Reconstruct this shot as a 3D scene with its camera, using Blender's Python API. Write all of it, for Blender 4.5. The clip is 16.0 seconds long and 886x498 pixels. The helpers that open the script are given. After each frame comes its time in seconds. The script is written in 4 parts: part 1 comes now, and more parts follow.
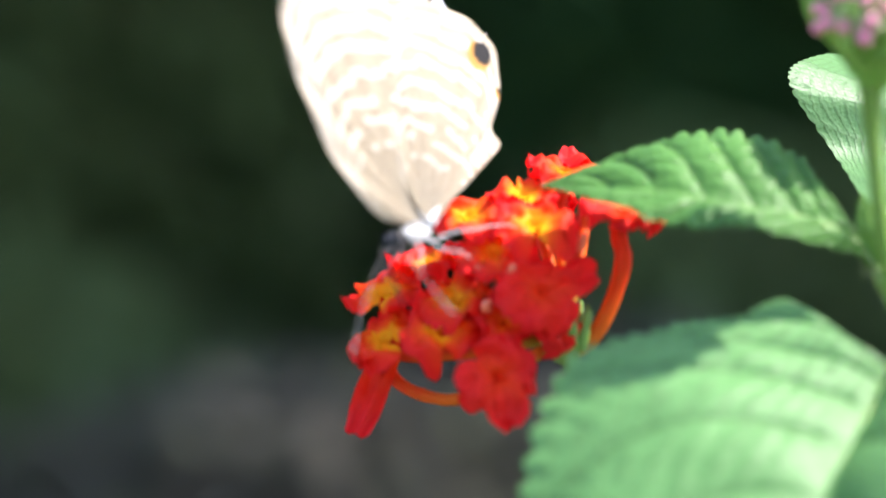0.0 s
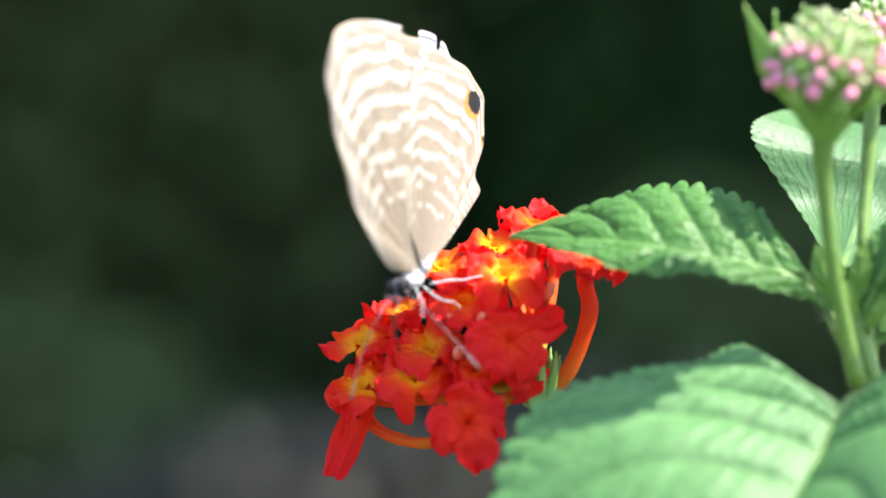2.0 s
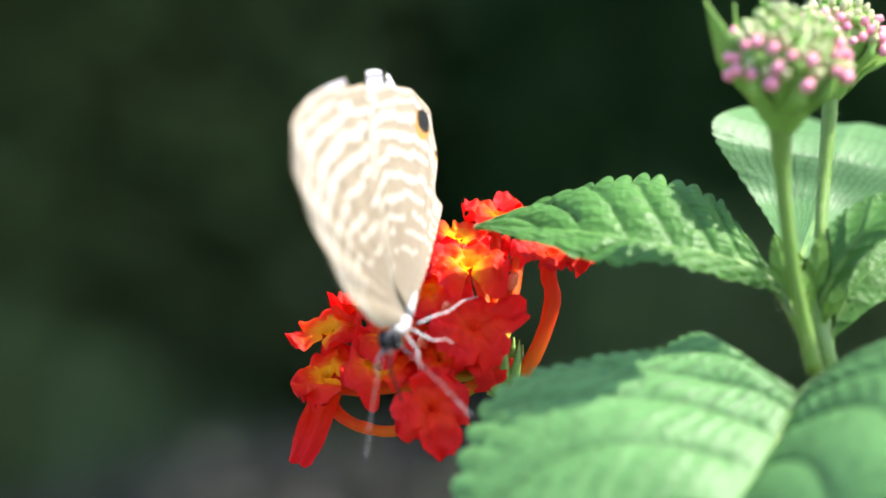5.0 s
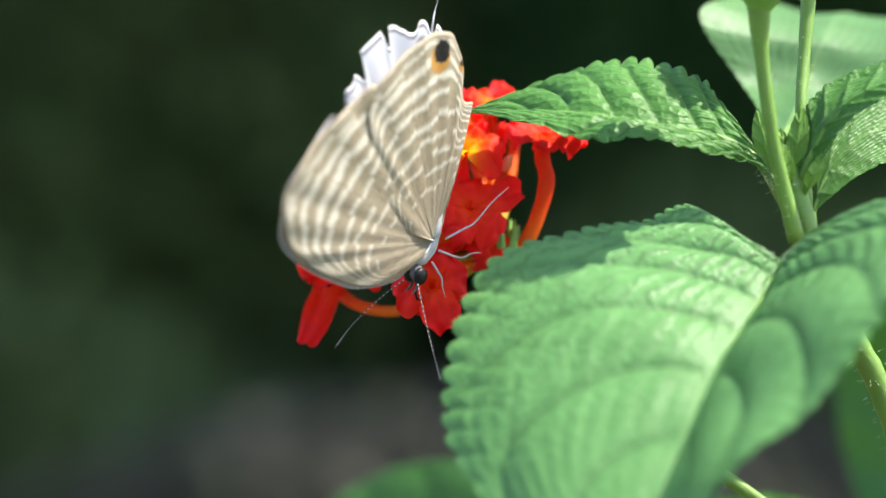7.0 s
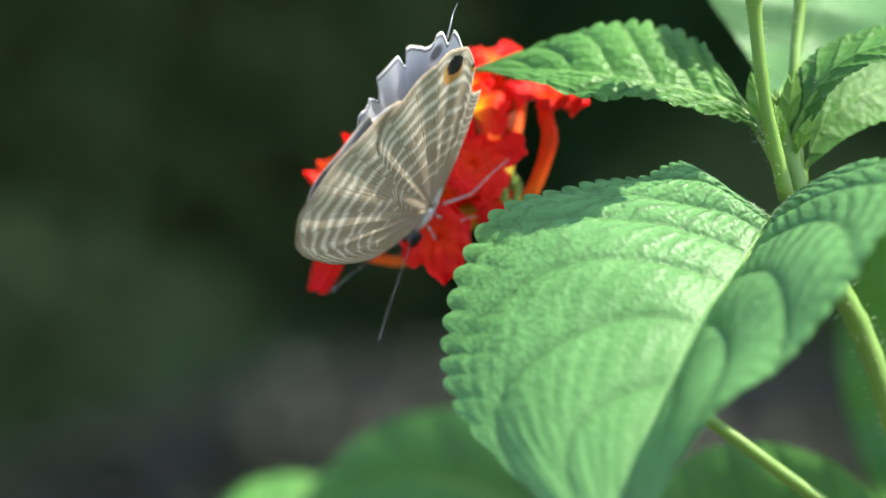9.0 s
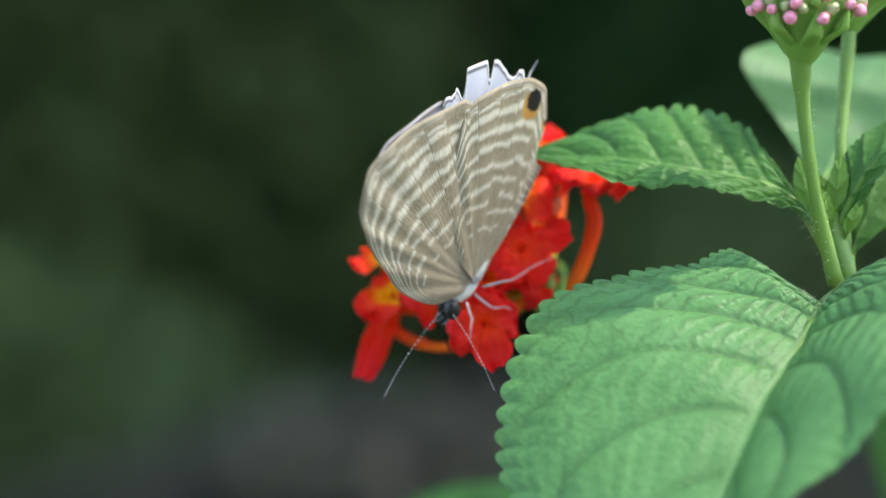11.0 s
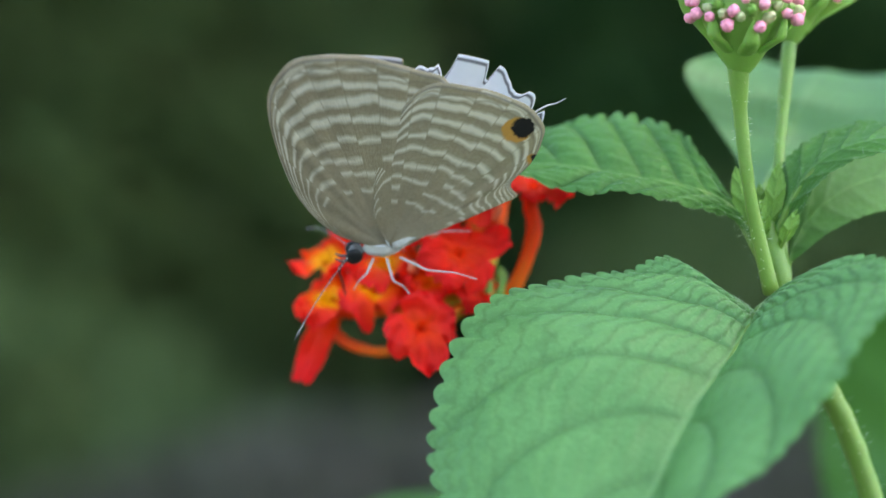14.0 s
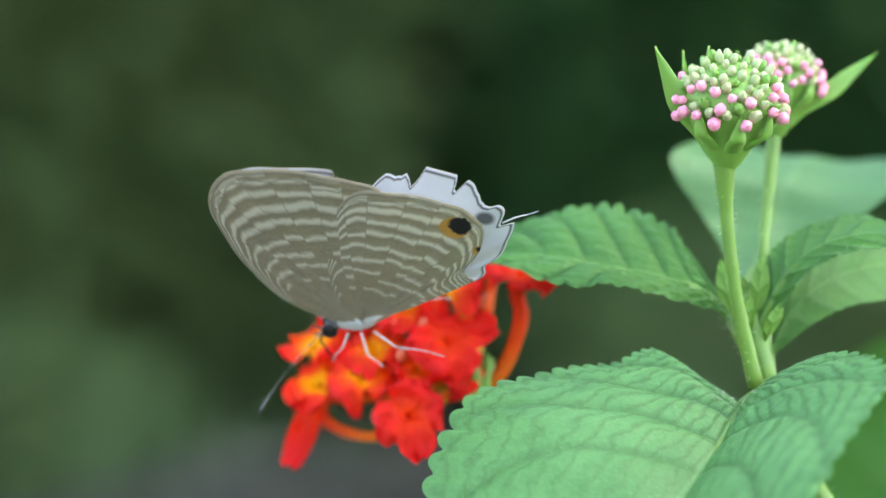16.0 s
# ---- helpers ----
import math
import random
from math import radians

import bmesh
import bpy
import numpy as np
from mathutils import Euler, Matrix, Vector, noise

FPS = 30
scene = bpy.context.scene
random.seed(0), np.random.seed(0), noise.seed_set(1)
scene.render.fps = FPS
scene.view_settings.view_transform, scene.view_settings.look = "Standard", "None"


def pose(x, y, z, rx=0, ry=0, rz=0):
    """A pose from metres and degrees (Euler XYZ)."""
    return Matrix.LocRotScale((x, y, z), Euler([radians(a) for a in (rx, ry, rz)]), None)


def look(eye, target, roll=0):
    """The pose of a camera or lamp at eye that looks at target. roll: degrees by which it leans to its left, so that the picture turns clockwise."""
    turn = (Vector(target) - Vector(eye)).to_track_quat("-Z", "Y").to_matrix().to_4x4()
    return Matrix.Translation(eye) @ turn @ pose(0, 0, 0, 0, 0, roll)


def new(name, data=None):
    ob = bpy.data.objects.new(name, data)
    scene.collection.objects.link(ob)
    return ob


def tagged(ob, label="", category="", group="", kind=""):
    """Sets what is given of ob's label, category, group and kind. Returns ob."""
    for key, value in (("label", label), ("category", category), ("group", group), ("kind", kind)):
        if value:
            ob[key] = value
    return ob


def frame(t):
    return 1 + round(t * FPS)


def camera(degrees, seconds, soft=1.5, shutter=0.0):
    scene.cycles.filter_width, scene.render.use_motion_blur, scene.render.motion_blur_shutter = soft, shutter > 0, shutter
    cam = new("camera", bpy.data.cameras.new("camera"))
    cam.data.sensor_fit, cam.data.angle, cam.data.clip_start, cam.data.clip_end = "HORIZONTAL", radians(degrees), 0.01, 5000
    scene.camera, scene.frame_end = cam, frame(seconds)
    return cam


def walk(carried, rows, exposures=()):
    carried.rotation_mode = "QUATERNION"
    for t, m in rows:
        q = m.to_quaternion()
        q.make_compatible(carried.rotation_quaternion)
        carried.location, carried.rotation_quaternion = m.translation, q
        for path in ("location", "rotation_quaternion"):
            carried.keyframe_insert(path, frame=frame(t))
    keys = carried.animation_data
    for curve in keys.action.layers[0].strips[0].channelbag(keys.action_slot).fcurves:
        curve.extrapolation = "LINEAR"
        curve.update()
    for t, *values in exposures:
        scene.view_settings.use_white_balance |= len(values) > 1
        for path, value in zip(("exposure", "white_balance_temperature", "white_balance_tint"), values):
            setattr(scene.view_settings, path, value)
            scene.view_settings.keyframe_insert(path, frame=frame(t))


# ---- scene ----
MM = 0.001
LENS = 20.0

# ---- camera: hand-held, drifting up and back before the plant ----
cam = camera(LENS, 16.0)
walk(cam, [
        (0, pose(-0.00879, -0.26622, 0.50394, 88.433, -0.037, -0.545)),
        (0.5, pose(-0.00988, -0.26538, 0.50777, 87.749, 0.028, -0.687)),
        (1, pose(-0.01053, -0.26948, 0.50567, 88.315, -0.013, -0.907)),
        (1.5, pose(-0.00610, -0.27315, 0.50432, 89.533, 0.089, -0.089)),
        (2, pose(-0.00275, -0.27695, 0.50309, 89.773, 0.158, 0.073)),
        (2.5, pose(-0.00310, -0.27618, 0.50365, 89.744, 0.111, -0.075)),
        (3, pose(-0.00207, -0.27631, 0.50347, 89.176, 0.012, -0.378)),
        (3.2, pose(-0.00271, -0.27522, 0.50368, 89.694, 0.169, -0.424)),
        (5.3, pose(-0.00170, -0.28274, 0.49861, 90.399, -0.127, -0.571)),
        (5.5, pose(-0.00000, -0.28360, 0.50000, 90.000, 0.000, -0.000)),
        (6, pose(0.00502, -0.28658, 0.49403, 89.723, 0.536, 0.364)),
        (6.5, pose(-0.00030, -0.29130, 0.49261, 89.923, 0.536, 0.138)),
        (7, pose(0.00347, -0.29331, 0.48795, 89.849, 0.951, 0.472)),
        (7.5, pose(0.00780, -0.30321, 0.48567, 89.900, 0.688, 1.504)),
        (8, pose(0.01416, -0.30332, 0.48065, 89.720, 0.804, 2.202)),
        (8.5, pose(0.01169, -0.30322, 0.48277, 88.734, 0.726, 1.620)),
        (8.7, pose(0.01023, -0.30525, 0.48488, 88.813, 0.138, 1.584)),
        (10.8, pose(0.00353, -0.30488, 0.49169, 89.283, 0.802, 1.092)),
        (11, pose(0.00043, -0.30510, 0.49490, 89.485, 0.811, 1.054)),
        (11.5, pose(0.00020, -0.30529, 0.49270, 89.832, 0.489, 1.084)),
        (12, pose(0.00171, -0.30426, 0.49411, 89.726, 0.111, 0.967)),
        (12.5, pose(0.00282, -0.30461, 0.49341, 89.515, -0.055, 0.986)),
        (13, pose(0.00409, -0.30677, 0.49291, 89.777, -0.114, 0.954)),
        (13.5, pose(0.00506, -0.30530, 0.49102, 89.901, -0.141, 0.690)),
        (14, pose(0.00600, -0.30566, 0.49153, 90.202, -0.056, 0.703)),
        (14.5, pose(0.00569, -0.30602, 0.49426, 90.087, -0.055, 0.806)),
        (15, pose(0.00628, -0.30709, 0.49667, 90.162, 0.058, 0.999)),
        (15.5, pose(0.00488, -0.30685, 0.49584, 90.247, -0.114, 0.907)),
        (16, pose(0.00391, -0.30945, 0.50057, 90.554, -0.369, 0.049)),
     ],
     exposures=[(0.0, 2.12, 6450, 19), (3.2, 2.1, 6450, 18), (5.3, 2.0, 6600, 15), (7.0, 1.95, 6800, 11), (8.7, 2.0, 6800, 10), (10.4, 2.05, 6900, 9), (11.0, 2.3, 7000, 9), (11.6, 2.78, 7200, 8), (12.2, 2.82, 7400, 7), (14.5, 2.86, 7400, 7), (16.0, 3.2, 7400, 8)])
cam.data.dof.use_dof = True
cam.data.dof.focus_distance = 0.2910
cam.data.dof.aperture_fstop = 10.0

# ---- light: high sun, open sky ----
SUN_WAY = Vector((0.57, -0.06, 0.82)).normalized()
world = bpy.data.worlds.new("sky")
scene.world = world
world.use_nodes = True
wn = world.node_tree
sky = wn.nodes.new("ShaderNodeTexSky")
sky.sky_type, sky.sun_disc = "NISHITA", False
sky.sun_elevation = math.asin(SUN_WAY.z)
sky.sun_rotation = math.atan2(SUN_WAY.x, SUN_WAY.y)
wn.links.new(sky.outputs[0], wn.nodes["Background"].inputs[0])
wn.nodes["Background"].inputs[1].default_value = 0.12
sun = new("sun", bpy.data.lights.new("sun", "SUN"))
sun.data.energy, sun.data.angle, sun.data.color = 3.2, radians(0.6), (1.0, 0.95, 0.87)
sun.matrix_world = look(SUN_WAY * 5, (0, 0, 0))


# ---- materials ----
class Nodes:
    """A small builder for one node material."""

    def __init__(self, name):
        self.mat = bpy.data.materials.new(name)
        self.mat.use_nodes = True
        self.tree = self.mat.node_tree
        self.bsdf = self.tree.nodes["Principled BSDF"]
        self.out = self.tree.nodes["Material Output"]

    def node(self, kind, **props):
        n = self.tree.nodes.new("ShaderNode" + kind)
        for k, v in props.items():
            if k == "blend_type":
                n.blend_type = v
            elif k == "data_type":
                n.data_type = v
            elif k == "operation":
                n.operation = v
            elif k == "feature":
                n.feature = v
        return n

    def link(self, a, b):
        self.tree.links.new(a, b)

    def put(self, socket, value):
        if hasattr(value, "is_output"):
            self.link(value, socket)
        else:
            socket.default_value = value

    def math(self, op, a, b=0.0, c=0.0):
        n = self.node("Math", operation=op)
        self.put(n.inputs[0], a)
        self.put(n.inputs[1], b)
        self.put(n.inputs[2], c)
        return n.outputs[0]

    def mix(self, fac, a, b, blend="MIX"):
        n = self.node("Mix", data_type="RGBA", blend_type=blend)
        self.put(n.inputs[0], fac)
        self.put(n.inputs[6], a if hasattr(a, "is_output") else (*a, 1))
        self.put(n.inputs[7], b if hasattr(b, "is_output") else (*b, 1))
        return n.outputs[2]

    def ramp(self, fac, stops):
        n = self.node("ValToRGB")
        self.put(n.inputs[0], fac)
        els = n.color_ramp.elements
        while len(els) < len(stops):
            els.new(0.5)
        for e, (p, c) in zip(els, stops):
            e.position, e.color = p, (*c, 1) if len(c) == 3 else c
        return n.outputs[0]

    def noise(self, scale, detail=3.0, coord=None, rough=0.55):
        n = self.node("TexNoise")
        n.inputs["Scale"].default_value = scale
        n.inputs["Detail"].default_value = detail
        n.inputs["Roughness"].default_value = rough
        if coord is not None:
            self.link(coord, n.inputs["Vector"])
        return n.outputs[0]

    def coord(self):
        return self.node("TexCoord").outputs["Object"]

    def uv(self):
        n = self.node("SeparateXYZ")
        self.link(self.node("TexCoord").outputs["UV"], n.inputs[0])
        return n.outputs[0], n.outputs[1]

    def band(self, x, lo, hi, soft):
        """1 inside lo..hi, fading over soft."""
        a = self.node("MapRange")
        a.inputs[1].default_value, a.inputs[2].default_value = lo - soft, lo + soft
        self.put(a.inputs[0], x)
        b = self.node("MapRange")
        b.inputs[1].default_value, b.inputs[2].default_value = hi - soft, hi + soft
        self.put(b.inputs[0], x)
        return self.math("MULTIPLY", a.outputs[0], self.math("SUBTRACT", 1.0, b.outputs[0]))

    def bump(self, height, strength, distance):
        n = self.node("Bump")
        n.inputs["Strength"].default_value = strength
        n.inputs["Distance"].default_value = distance
        self.link(height, n.inputs["Height"])
        self.link(n.outputs[0], self.bsdf.inputs["Normal"])
        return n.outputs[0]

    def shine(self, color, amount, normal=None):
        """Lets part of the light shine through a thin sheet."""
        tr = self.node("BsdfTranslucent")
        self.put(tr.inputs[0], color if hasattr(color, "is_output") else (*color, 1))
        mx = self.node("MixShader")
        self.put(mx.inputs[0], amount)
        self.link(self.bsdf.outputs[0], mx.inputs[1])
        self.link(tr.outputs[0], mx.inputs[2])
        self.link(mx.outputs[0], self.out.inputs[0])


def leaf_material(name, deep, bright, vein, glow=0.35, relief=0.12, grain=2200):
    m = Nodes(name)
    u, v = m.uv()
    co = m.coord()
    big, fine = m.noise(90, 3, co), m.noise(1400, 4, co)
    c = m.mix(m.ramp(big, [(0.3, (0, 0, 0)), (0.7, (1, 1, 1))]), deep, bright)
    c = m.mix(m.math("MULTIPLY", fine, 0.5), c, [min(1, k * 1.5) for k in bright])
    side = m.math("ABSOLUTE", v)
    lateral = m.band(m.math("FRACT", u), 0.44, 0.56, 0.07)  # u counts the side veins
    midrib = m.band(side, -1.0, 0.02, 0.012)
    step = m.math("ADD", m.math("MULTIPLY", side, 11.0), m.math("MULTIPLY", m.noise(240, 2, co), 2.2))  # creases between the side veins, their shade painted into the colour
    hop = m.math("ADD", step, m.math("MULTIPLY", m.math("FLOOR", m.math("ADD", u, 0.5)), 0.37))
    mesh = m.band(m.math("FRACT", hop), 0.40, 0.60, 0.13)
    young = m.node("MapRange")  # deepest, and painted darkest, towards the leaf's base
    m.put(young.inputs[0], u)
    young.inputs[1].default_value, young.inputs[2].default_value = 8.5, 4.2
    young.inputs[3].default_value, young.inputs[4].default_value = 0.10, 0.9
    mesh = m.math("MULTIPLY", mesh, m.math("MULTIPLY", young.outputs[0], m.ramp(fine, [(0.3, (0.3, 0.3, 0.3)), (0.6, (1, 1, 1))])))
    # painted shade: creases and sunken side veins darkened in the base colour
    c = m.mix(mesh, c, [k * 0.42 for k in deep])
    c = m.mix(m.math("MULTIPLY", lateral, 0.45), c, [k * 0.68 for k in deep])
    c = m.mix(m.math("MULTIPLY", midrib, 0.75), c, vein)
    crest = m.ramp(m.noise(3200, 2, co), [(0.55, (0, 0, 0)), (0.75, (1, 1, 1))])
    c = m.mix(m.math("MULTIPLY", crest, 0.3), c, [min(1, k * 1.9) for k in bright])
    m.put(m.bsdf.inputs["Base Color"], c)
    m.bsdf.inputs["Roughness"].default_value = 0.48
    m.bsdf.inputs["Specular IOR Level"].default_value = 0.34
    cell = m.node("TexVoronoi")
    cell.inputs["Scale"].default_value = grain
    m.link(co, cell.inputs["Vector"])
    h = m.math("ADD", m.math("MULTIPLY", cell.outputs[0], 0.8), m.math("MULTIPLY", fine, 0.6))
    h = m.math("SUBTRACT", h, m.math("MULTIPLY", mesh, 1.2))
    m.bump(h, relief, 0.0004)
    m.shine(m.mix(0.5, c, (0.32, 0.55, 0.05), "MIX"), glow)
    return m.mat


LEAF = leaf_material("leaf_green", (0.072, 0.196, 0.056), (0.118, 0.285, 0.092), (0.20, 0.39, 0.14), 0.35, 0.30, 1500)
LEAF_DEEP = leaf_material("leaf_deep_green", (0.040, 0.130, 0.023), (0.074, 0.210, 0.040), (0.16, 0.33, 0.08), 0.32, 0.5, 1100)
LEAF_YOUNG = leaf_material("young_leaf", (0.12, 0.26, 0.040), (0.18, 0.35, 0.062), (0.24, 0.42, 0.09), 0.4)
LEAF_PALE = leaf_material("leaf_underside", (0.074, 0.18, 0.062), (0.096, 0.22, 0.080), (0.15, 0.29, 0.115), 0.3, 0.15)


def stem_material(name, a, b):
    m = Nodes(name)
    co = m.coord()
    c = m.mix(m.noise(160, 3, co), a, b)
    m.put(m.bsdf.inputs["Base Color"], c)
    m.bsdf.inputs["Roughness"].default_value = 0.5
    m.bsdf.inputs["Subsurface Weight"].default_value = 0.25
    m.bsdf.inputs["Subsurface Radius"].default_value = (0.4, 1.0, 0.2)
    m.bsdf.inputs["Subsurface Scale"].default_value = 0.0008
    m.bump(m.noise(2200, 3, co), 0.4, 0.0002)
    return m.mat


STEM = stem_material("stem_green", (0.082, 0.18, 0.020), (0.150, 0.27, 0.040))
BRACT = stem_material("bract_green", (0.125, 0.27, 0.040), (0.205, 0.37, 0.07))
HAIR = stem_material("plant_hair", (0.36, 0.48, 0.24), (0.48, 0.60, 0.36))


def petal_material():
    m = Nodes("petal_red")
    u, v = m.uv()
    co = m.coord()
    n = m.noise(500, 4, co)
    x = m.math("ADD", u, m.math("MULTIPLY", m.math("SUBTRACT", n, 0.5), 0.30))
    c = m.ramp(x, [(0.0, (1.0, 0.60, 0.010)), (0.22, (1.0, 0.44, 0.008)), (0.38, (0.97, 0.17, 0.008)), (0.54, (0.95, 0.075, 0.012)),
                   (0.74, (0.94, 0.036, 0.018)), (1.0, (0.93, 0.026, 0.032))])
    m.put(m.bsdf.inputs["Base Color"], c)
    m.bsdf.inputs["Roughness"].default_value = 0.5
    m.bsdf.inputs["Specular IOR Level"].default_value = 0.2
    m.bump(m.math("ADD", m.noise(1500, 4, co), m.math("MULTIPLY", m.noise(420, 3, co), 2.0)), 0.5, 0.0004)
    m.shine(c, 0.55)
    return m.mat


PETAL = petal_material()


def tube_material():
    m = Nodes("corolla_tube")
    u, v = m.uv()
    c = m.ramp(m.math("ADD", v, m.math("MULTIPLY", m.noise(400, 2, m.coord()), 0.3)),
               [(0.15, (0.72, 0.030, 0.010)), (0.6, (0.78, 0.075, 0.010)), (0.95, (0.80, 0.24, 0.02)), (1.1, (0.60, 0.46, 0.05))])
    m.put(m.bsdf.inputs["Base Color"], c)
    m.bsdf.inputs["Roughness"].default_value = 0.5
    m.bsdf.inputs["Specular IOR Level"].default_value = 0.2
    m.shine(c, 0.45)
    return m.mat


TUBE = tube_material()


def plain(name, a, b, scale=200, rough=0.5, metal=0.0, bump=0.3, depth=0.0002, gloss=0.5):
    m = Nodes(name)
    co = m.coord()
    n = m.noise(scale, 4, co)
    m.put(m.bsdf.inputs["Base Color"], m.mix(n, a, b))
    m.bsdf.inputs["Roughness"].default_value = rough
    m.bsdf.inputs["Metallic"].default_value = metal
    m.bsdf.inputs["Specular IOR Level"].default_value = gloss
    m.bump(m.noise(scale * 5, 3, co), bump, depth)
    return m.mat


BUD_PINK = plain("bud_pink", (0.80, 0.19, 0.33), (0.84, 0.40, 0.47), 300, 0.5)
BUD_PEACH = plain("bud_peach", (0.82, 0.14, 0.06), (0.86, 0.27, 0.15), 300, 0.45)
BUD_CREAM = plain("bud_cream", (0.29, 0.42, 0.145), (0.54, 0.49, 0.31), 300, 0.5)
FUR = plain("pale_fur", (0.40, 0.40, 0.39), (0.70, 0.70, 0.68), 1500, 0.8, 0, 0.8, 0.0004)
HEAD_GREY = plain("head_grey", (0.02, 0.02, 0.02), (0.16, 0.16, 0.16), 1800, 0.7, 0, 0.6, 0.0003)
EYE_BLACK = plain("eye_black", (0.008, 0.008, 0.009), (0.015, 0.015, 0.015), 800, 0.4, 0, 0.1, 0.0001, 0.18)
LEG_WHITE = plain("leg_white", (0.22, 0.22, 0.21), (0.62, 0.62, 0.60), 1600, 0.5)


def antenna_material():
    m = Nodes("antenna_banded")
    u, v = m.uv()
    ring = m.math("GREATER_THAN", m.math("FRACT", m.math("MULTIPLY", v, 30.0)), 0.72)
    club = m.math("GREATER_THAN", v, 0.86)
    c = m.mix(ring, (0.045, 0.04, 0.036), (0.48, 0.48, 0.45))
    c = m.mix(club, c, (0.02, 0.018, 0.018))
    m.put(m.bsdf.inputs["Base Color"], c)
    m.bsdf.inputs["Roughness"].default_value = 0.6
    return m.mat


ANTENNA = antenna_material()


def wing_material(name, spots, ground_a, ground_b, line, bands, hub, near, far):
    """Scaled wing: pale dashes between the veins, brown fill between the outer ones, dark margin line, orange-edged black spots."""
    m = Nodes(name)
    u, v = m.uv()  # u: from the base to the margin, v: round the base
    co = m.coord()
    away = m.node("VectorMath", operation="DISTANCE")  # the lines arch round a point below the wing's root
    m.link(co, away.inputs[0])
    away.inputs[1].default_value = (hub[0] * MM, 0, hub[1] * MM)
    arch = m.math("DIVIDE", m.math("SUBTRACT", away.outputs[1], near * MM), (far - near) * MM)
    side = m.math("POWER", u, 5.0)
    along = m.math("ADD", m.math("MULTIPLY", arch, m.math("SUBTRACT", 1.0, side)), m.math("MULTIPLY", u, side))
    cell = m.math("MULTIPLY", v, 15.0)
    row = m.math("FLOOR", cell)
    wob = m.math("MULTIPLY", m.math("SUBTRACT", m.noise(420, 2, co), 0.5), 0.05)
    fine = m.noise(2600, 3, co)
    ground = m.mix(m.noise(220, 3, co), ground_a, ground_b)
    ground = m.mix(m.math("MULTIPLY", m.ramp(fine, [(0.35, (0, 0, 0)), (0.7, (1, 1, 1))]), 0.14), ground, line)
    ground = m.mix(m.ramp(m.noise(900, 4, co), [(0.45, (0, 0, 0)), (0.75, (0.4, 0.4, 0.4))]), ground, [k * 0.6 for k in ground_a])
    spread = m.node("CombineXYZ")
    m.put(spread.inputs[0], m.math("MULTIPLY", u, 7.0))
    m.put(spread.inputs[1], m.math("MULTIPLY", v, 240.0))
    streak = m.ramp(m.noise(1.0, 3, spread.outputs[0]), [(0.42, (0, 0, 0)), (0.66, (1, 1, 1))])  # hair-like scales fanning from the root
    ground = m.mix(m.math("MULTIPLY", streak, m.math("MULTIPLY", m.math("SUBTRACT", 1.0, u), 0.4)), ground, [k * 0.55 for k in ground_a])
    stripe, fill = None, None
    for k, (at, half, keep) in enumerate(bands):
        jit = m.node("TexWhiteNoise")
        jit.noise_dimensions = "2D"
        vec = m.node("CombineXYZ")
        m.put(vec.inputs[0], row)
        vec.inputs[1].default_value = k * 1.7
        m.link(vec.outputs[0], jit.inputs["Vector"])
        x = m.math("ADD", m.math("ADD", along, wob), m.math("MULTIPLY", m.math("SUBTRACT", jit.outputs[0], 0.5), 0.034))
        one = m.band(x, at - half, at + half, 0.011)
        hue = m.node("SeparateColor")
        m.link(jit.outputs[1], hue.inputs[0])
        one = m.math("MULTIPLY", one, m.math("LESS_THAN", hue.outputs[1], keep))
        stripe = one if stripe is None else m.math("MAXIMUM", stripe, one)
        if k < 5:
            dark = m.band(x, at - half * 2.6, at - half, 0.012)
            fill = dark if fill is None else m.math("MAXIMUM", fill, dark)
    vein_d = m.math("ABSOLUTE", m.math("SUBTRACT", m.math("FRACT", cell), 0.5))
    vein = m.band(vein_d, 0.475, 0.6, 0.015)
    c = m.mix(m.math("MULTIPLY", fill, 0.5), ground, (0.135, 0.102, 0.055))
    c = m.mix(m.math("MULTIPLY", stripe, m.math("SUBTRACT", 1.0, m.math("MULTIPLY", vein, 0.5))), c, line)
    c = m.mix(m.math("MULTIPLY", vein, 0.10), c, [k * 0.7 for k in ground_a])
    bend = m.math("SUBTRACT", u, m.math("MULTIPLY", m.math("MULTIPLY", vein_d, vein_d), -0.09))  # dark crescents along the margin, one between each two veins
    c = m.mix(m.math("MULTIPLY", m.band(bend, 0.938, 0.950, 0.006), 0.55), c, (0.075, 0.052, 0.030))
    pale = m.node("MapRange")  # pale hairy root of the wing
    m.put(pale.inputs[0], u)
    pale.inputs[1].default_value, pale.inputs[2].default_value = 0.30, 0.05
    c = m.mix(m.math("MULTIPLY", pale.outputs[0], 0.3), c, (0.36, 0.33, 0.26))
    c = m.mix(m.math("MULTIPLY", m.band(u, 0.972, 0.984, 0.004), 0.8), c, (0.06, 0.05, 0.045))
    dull = None
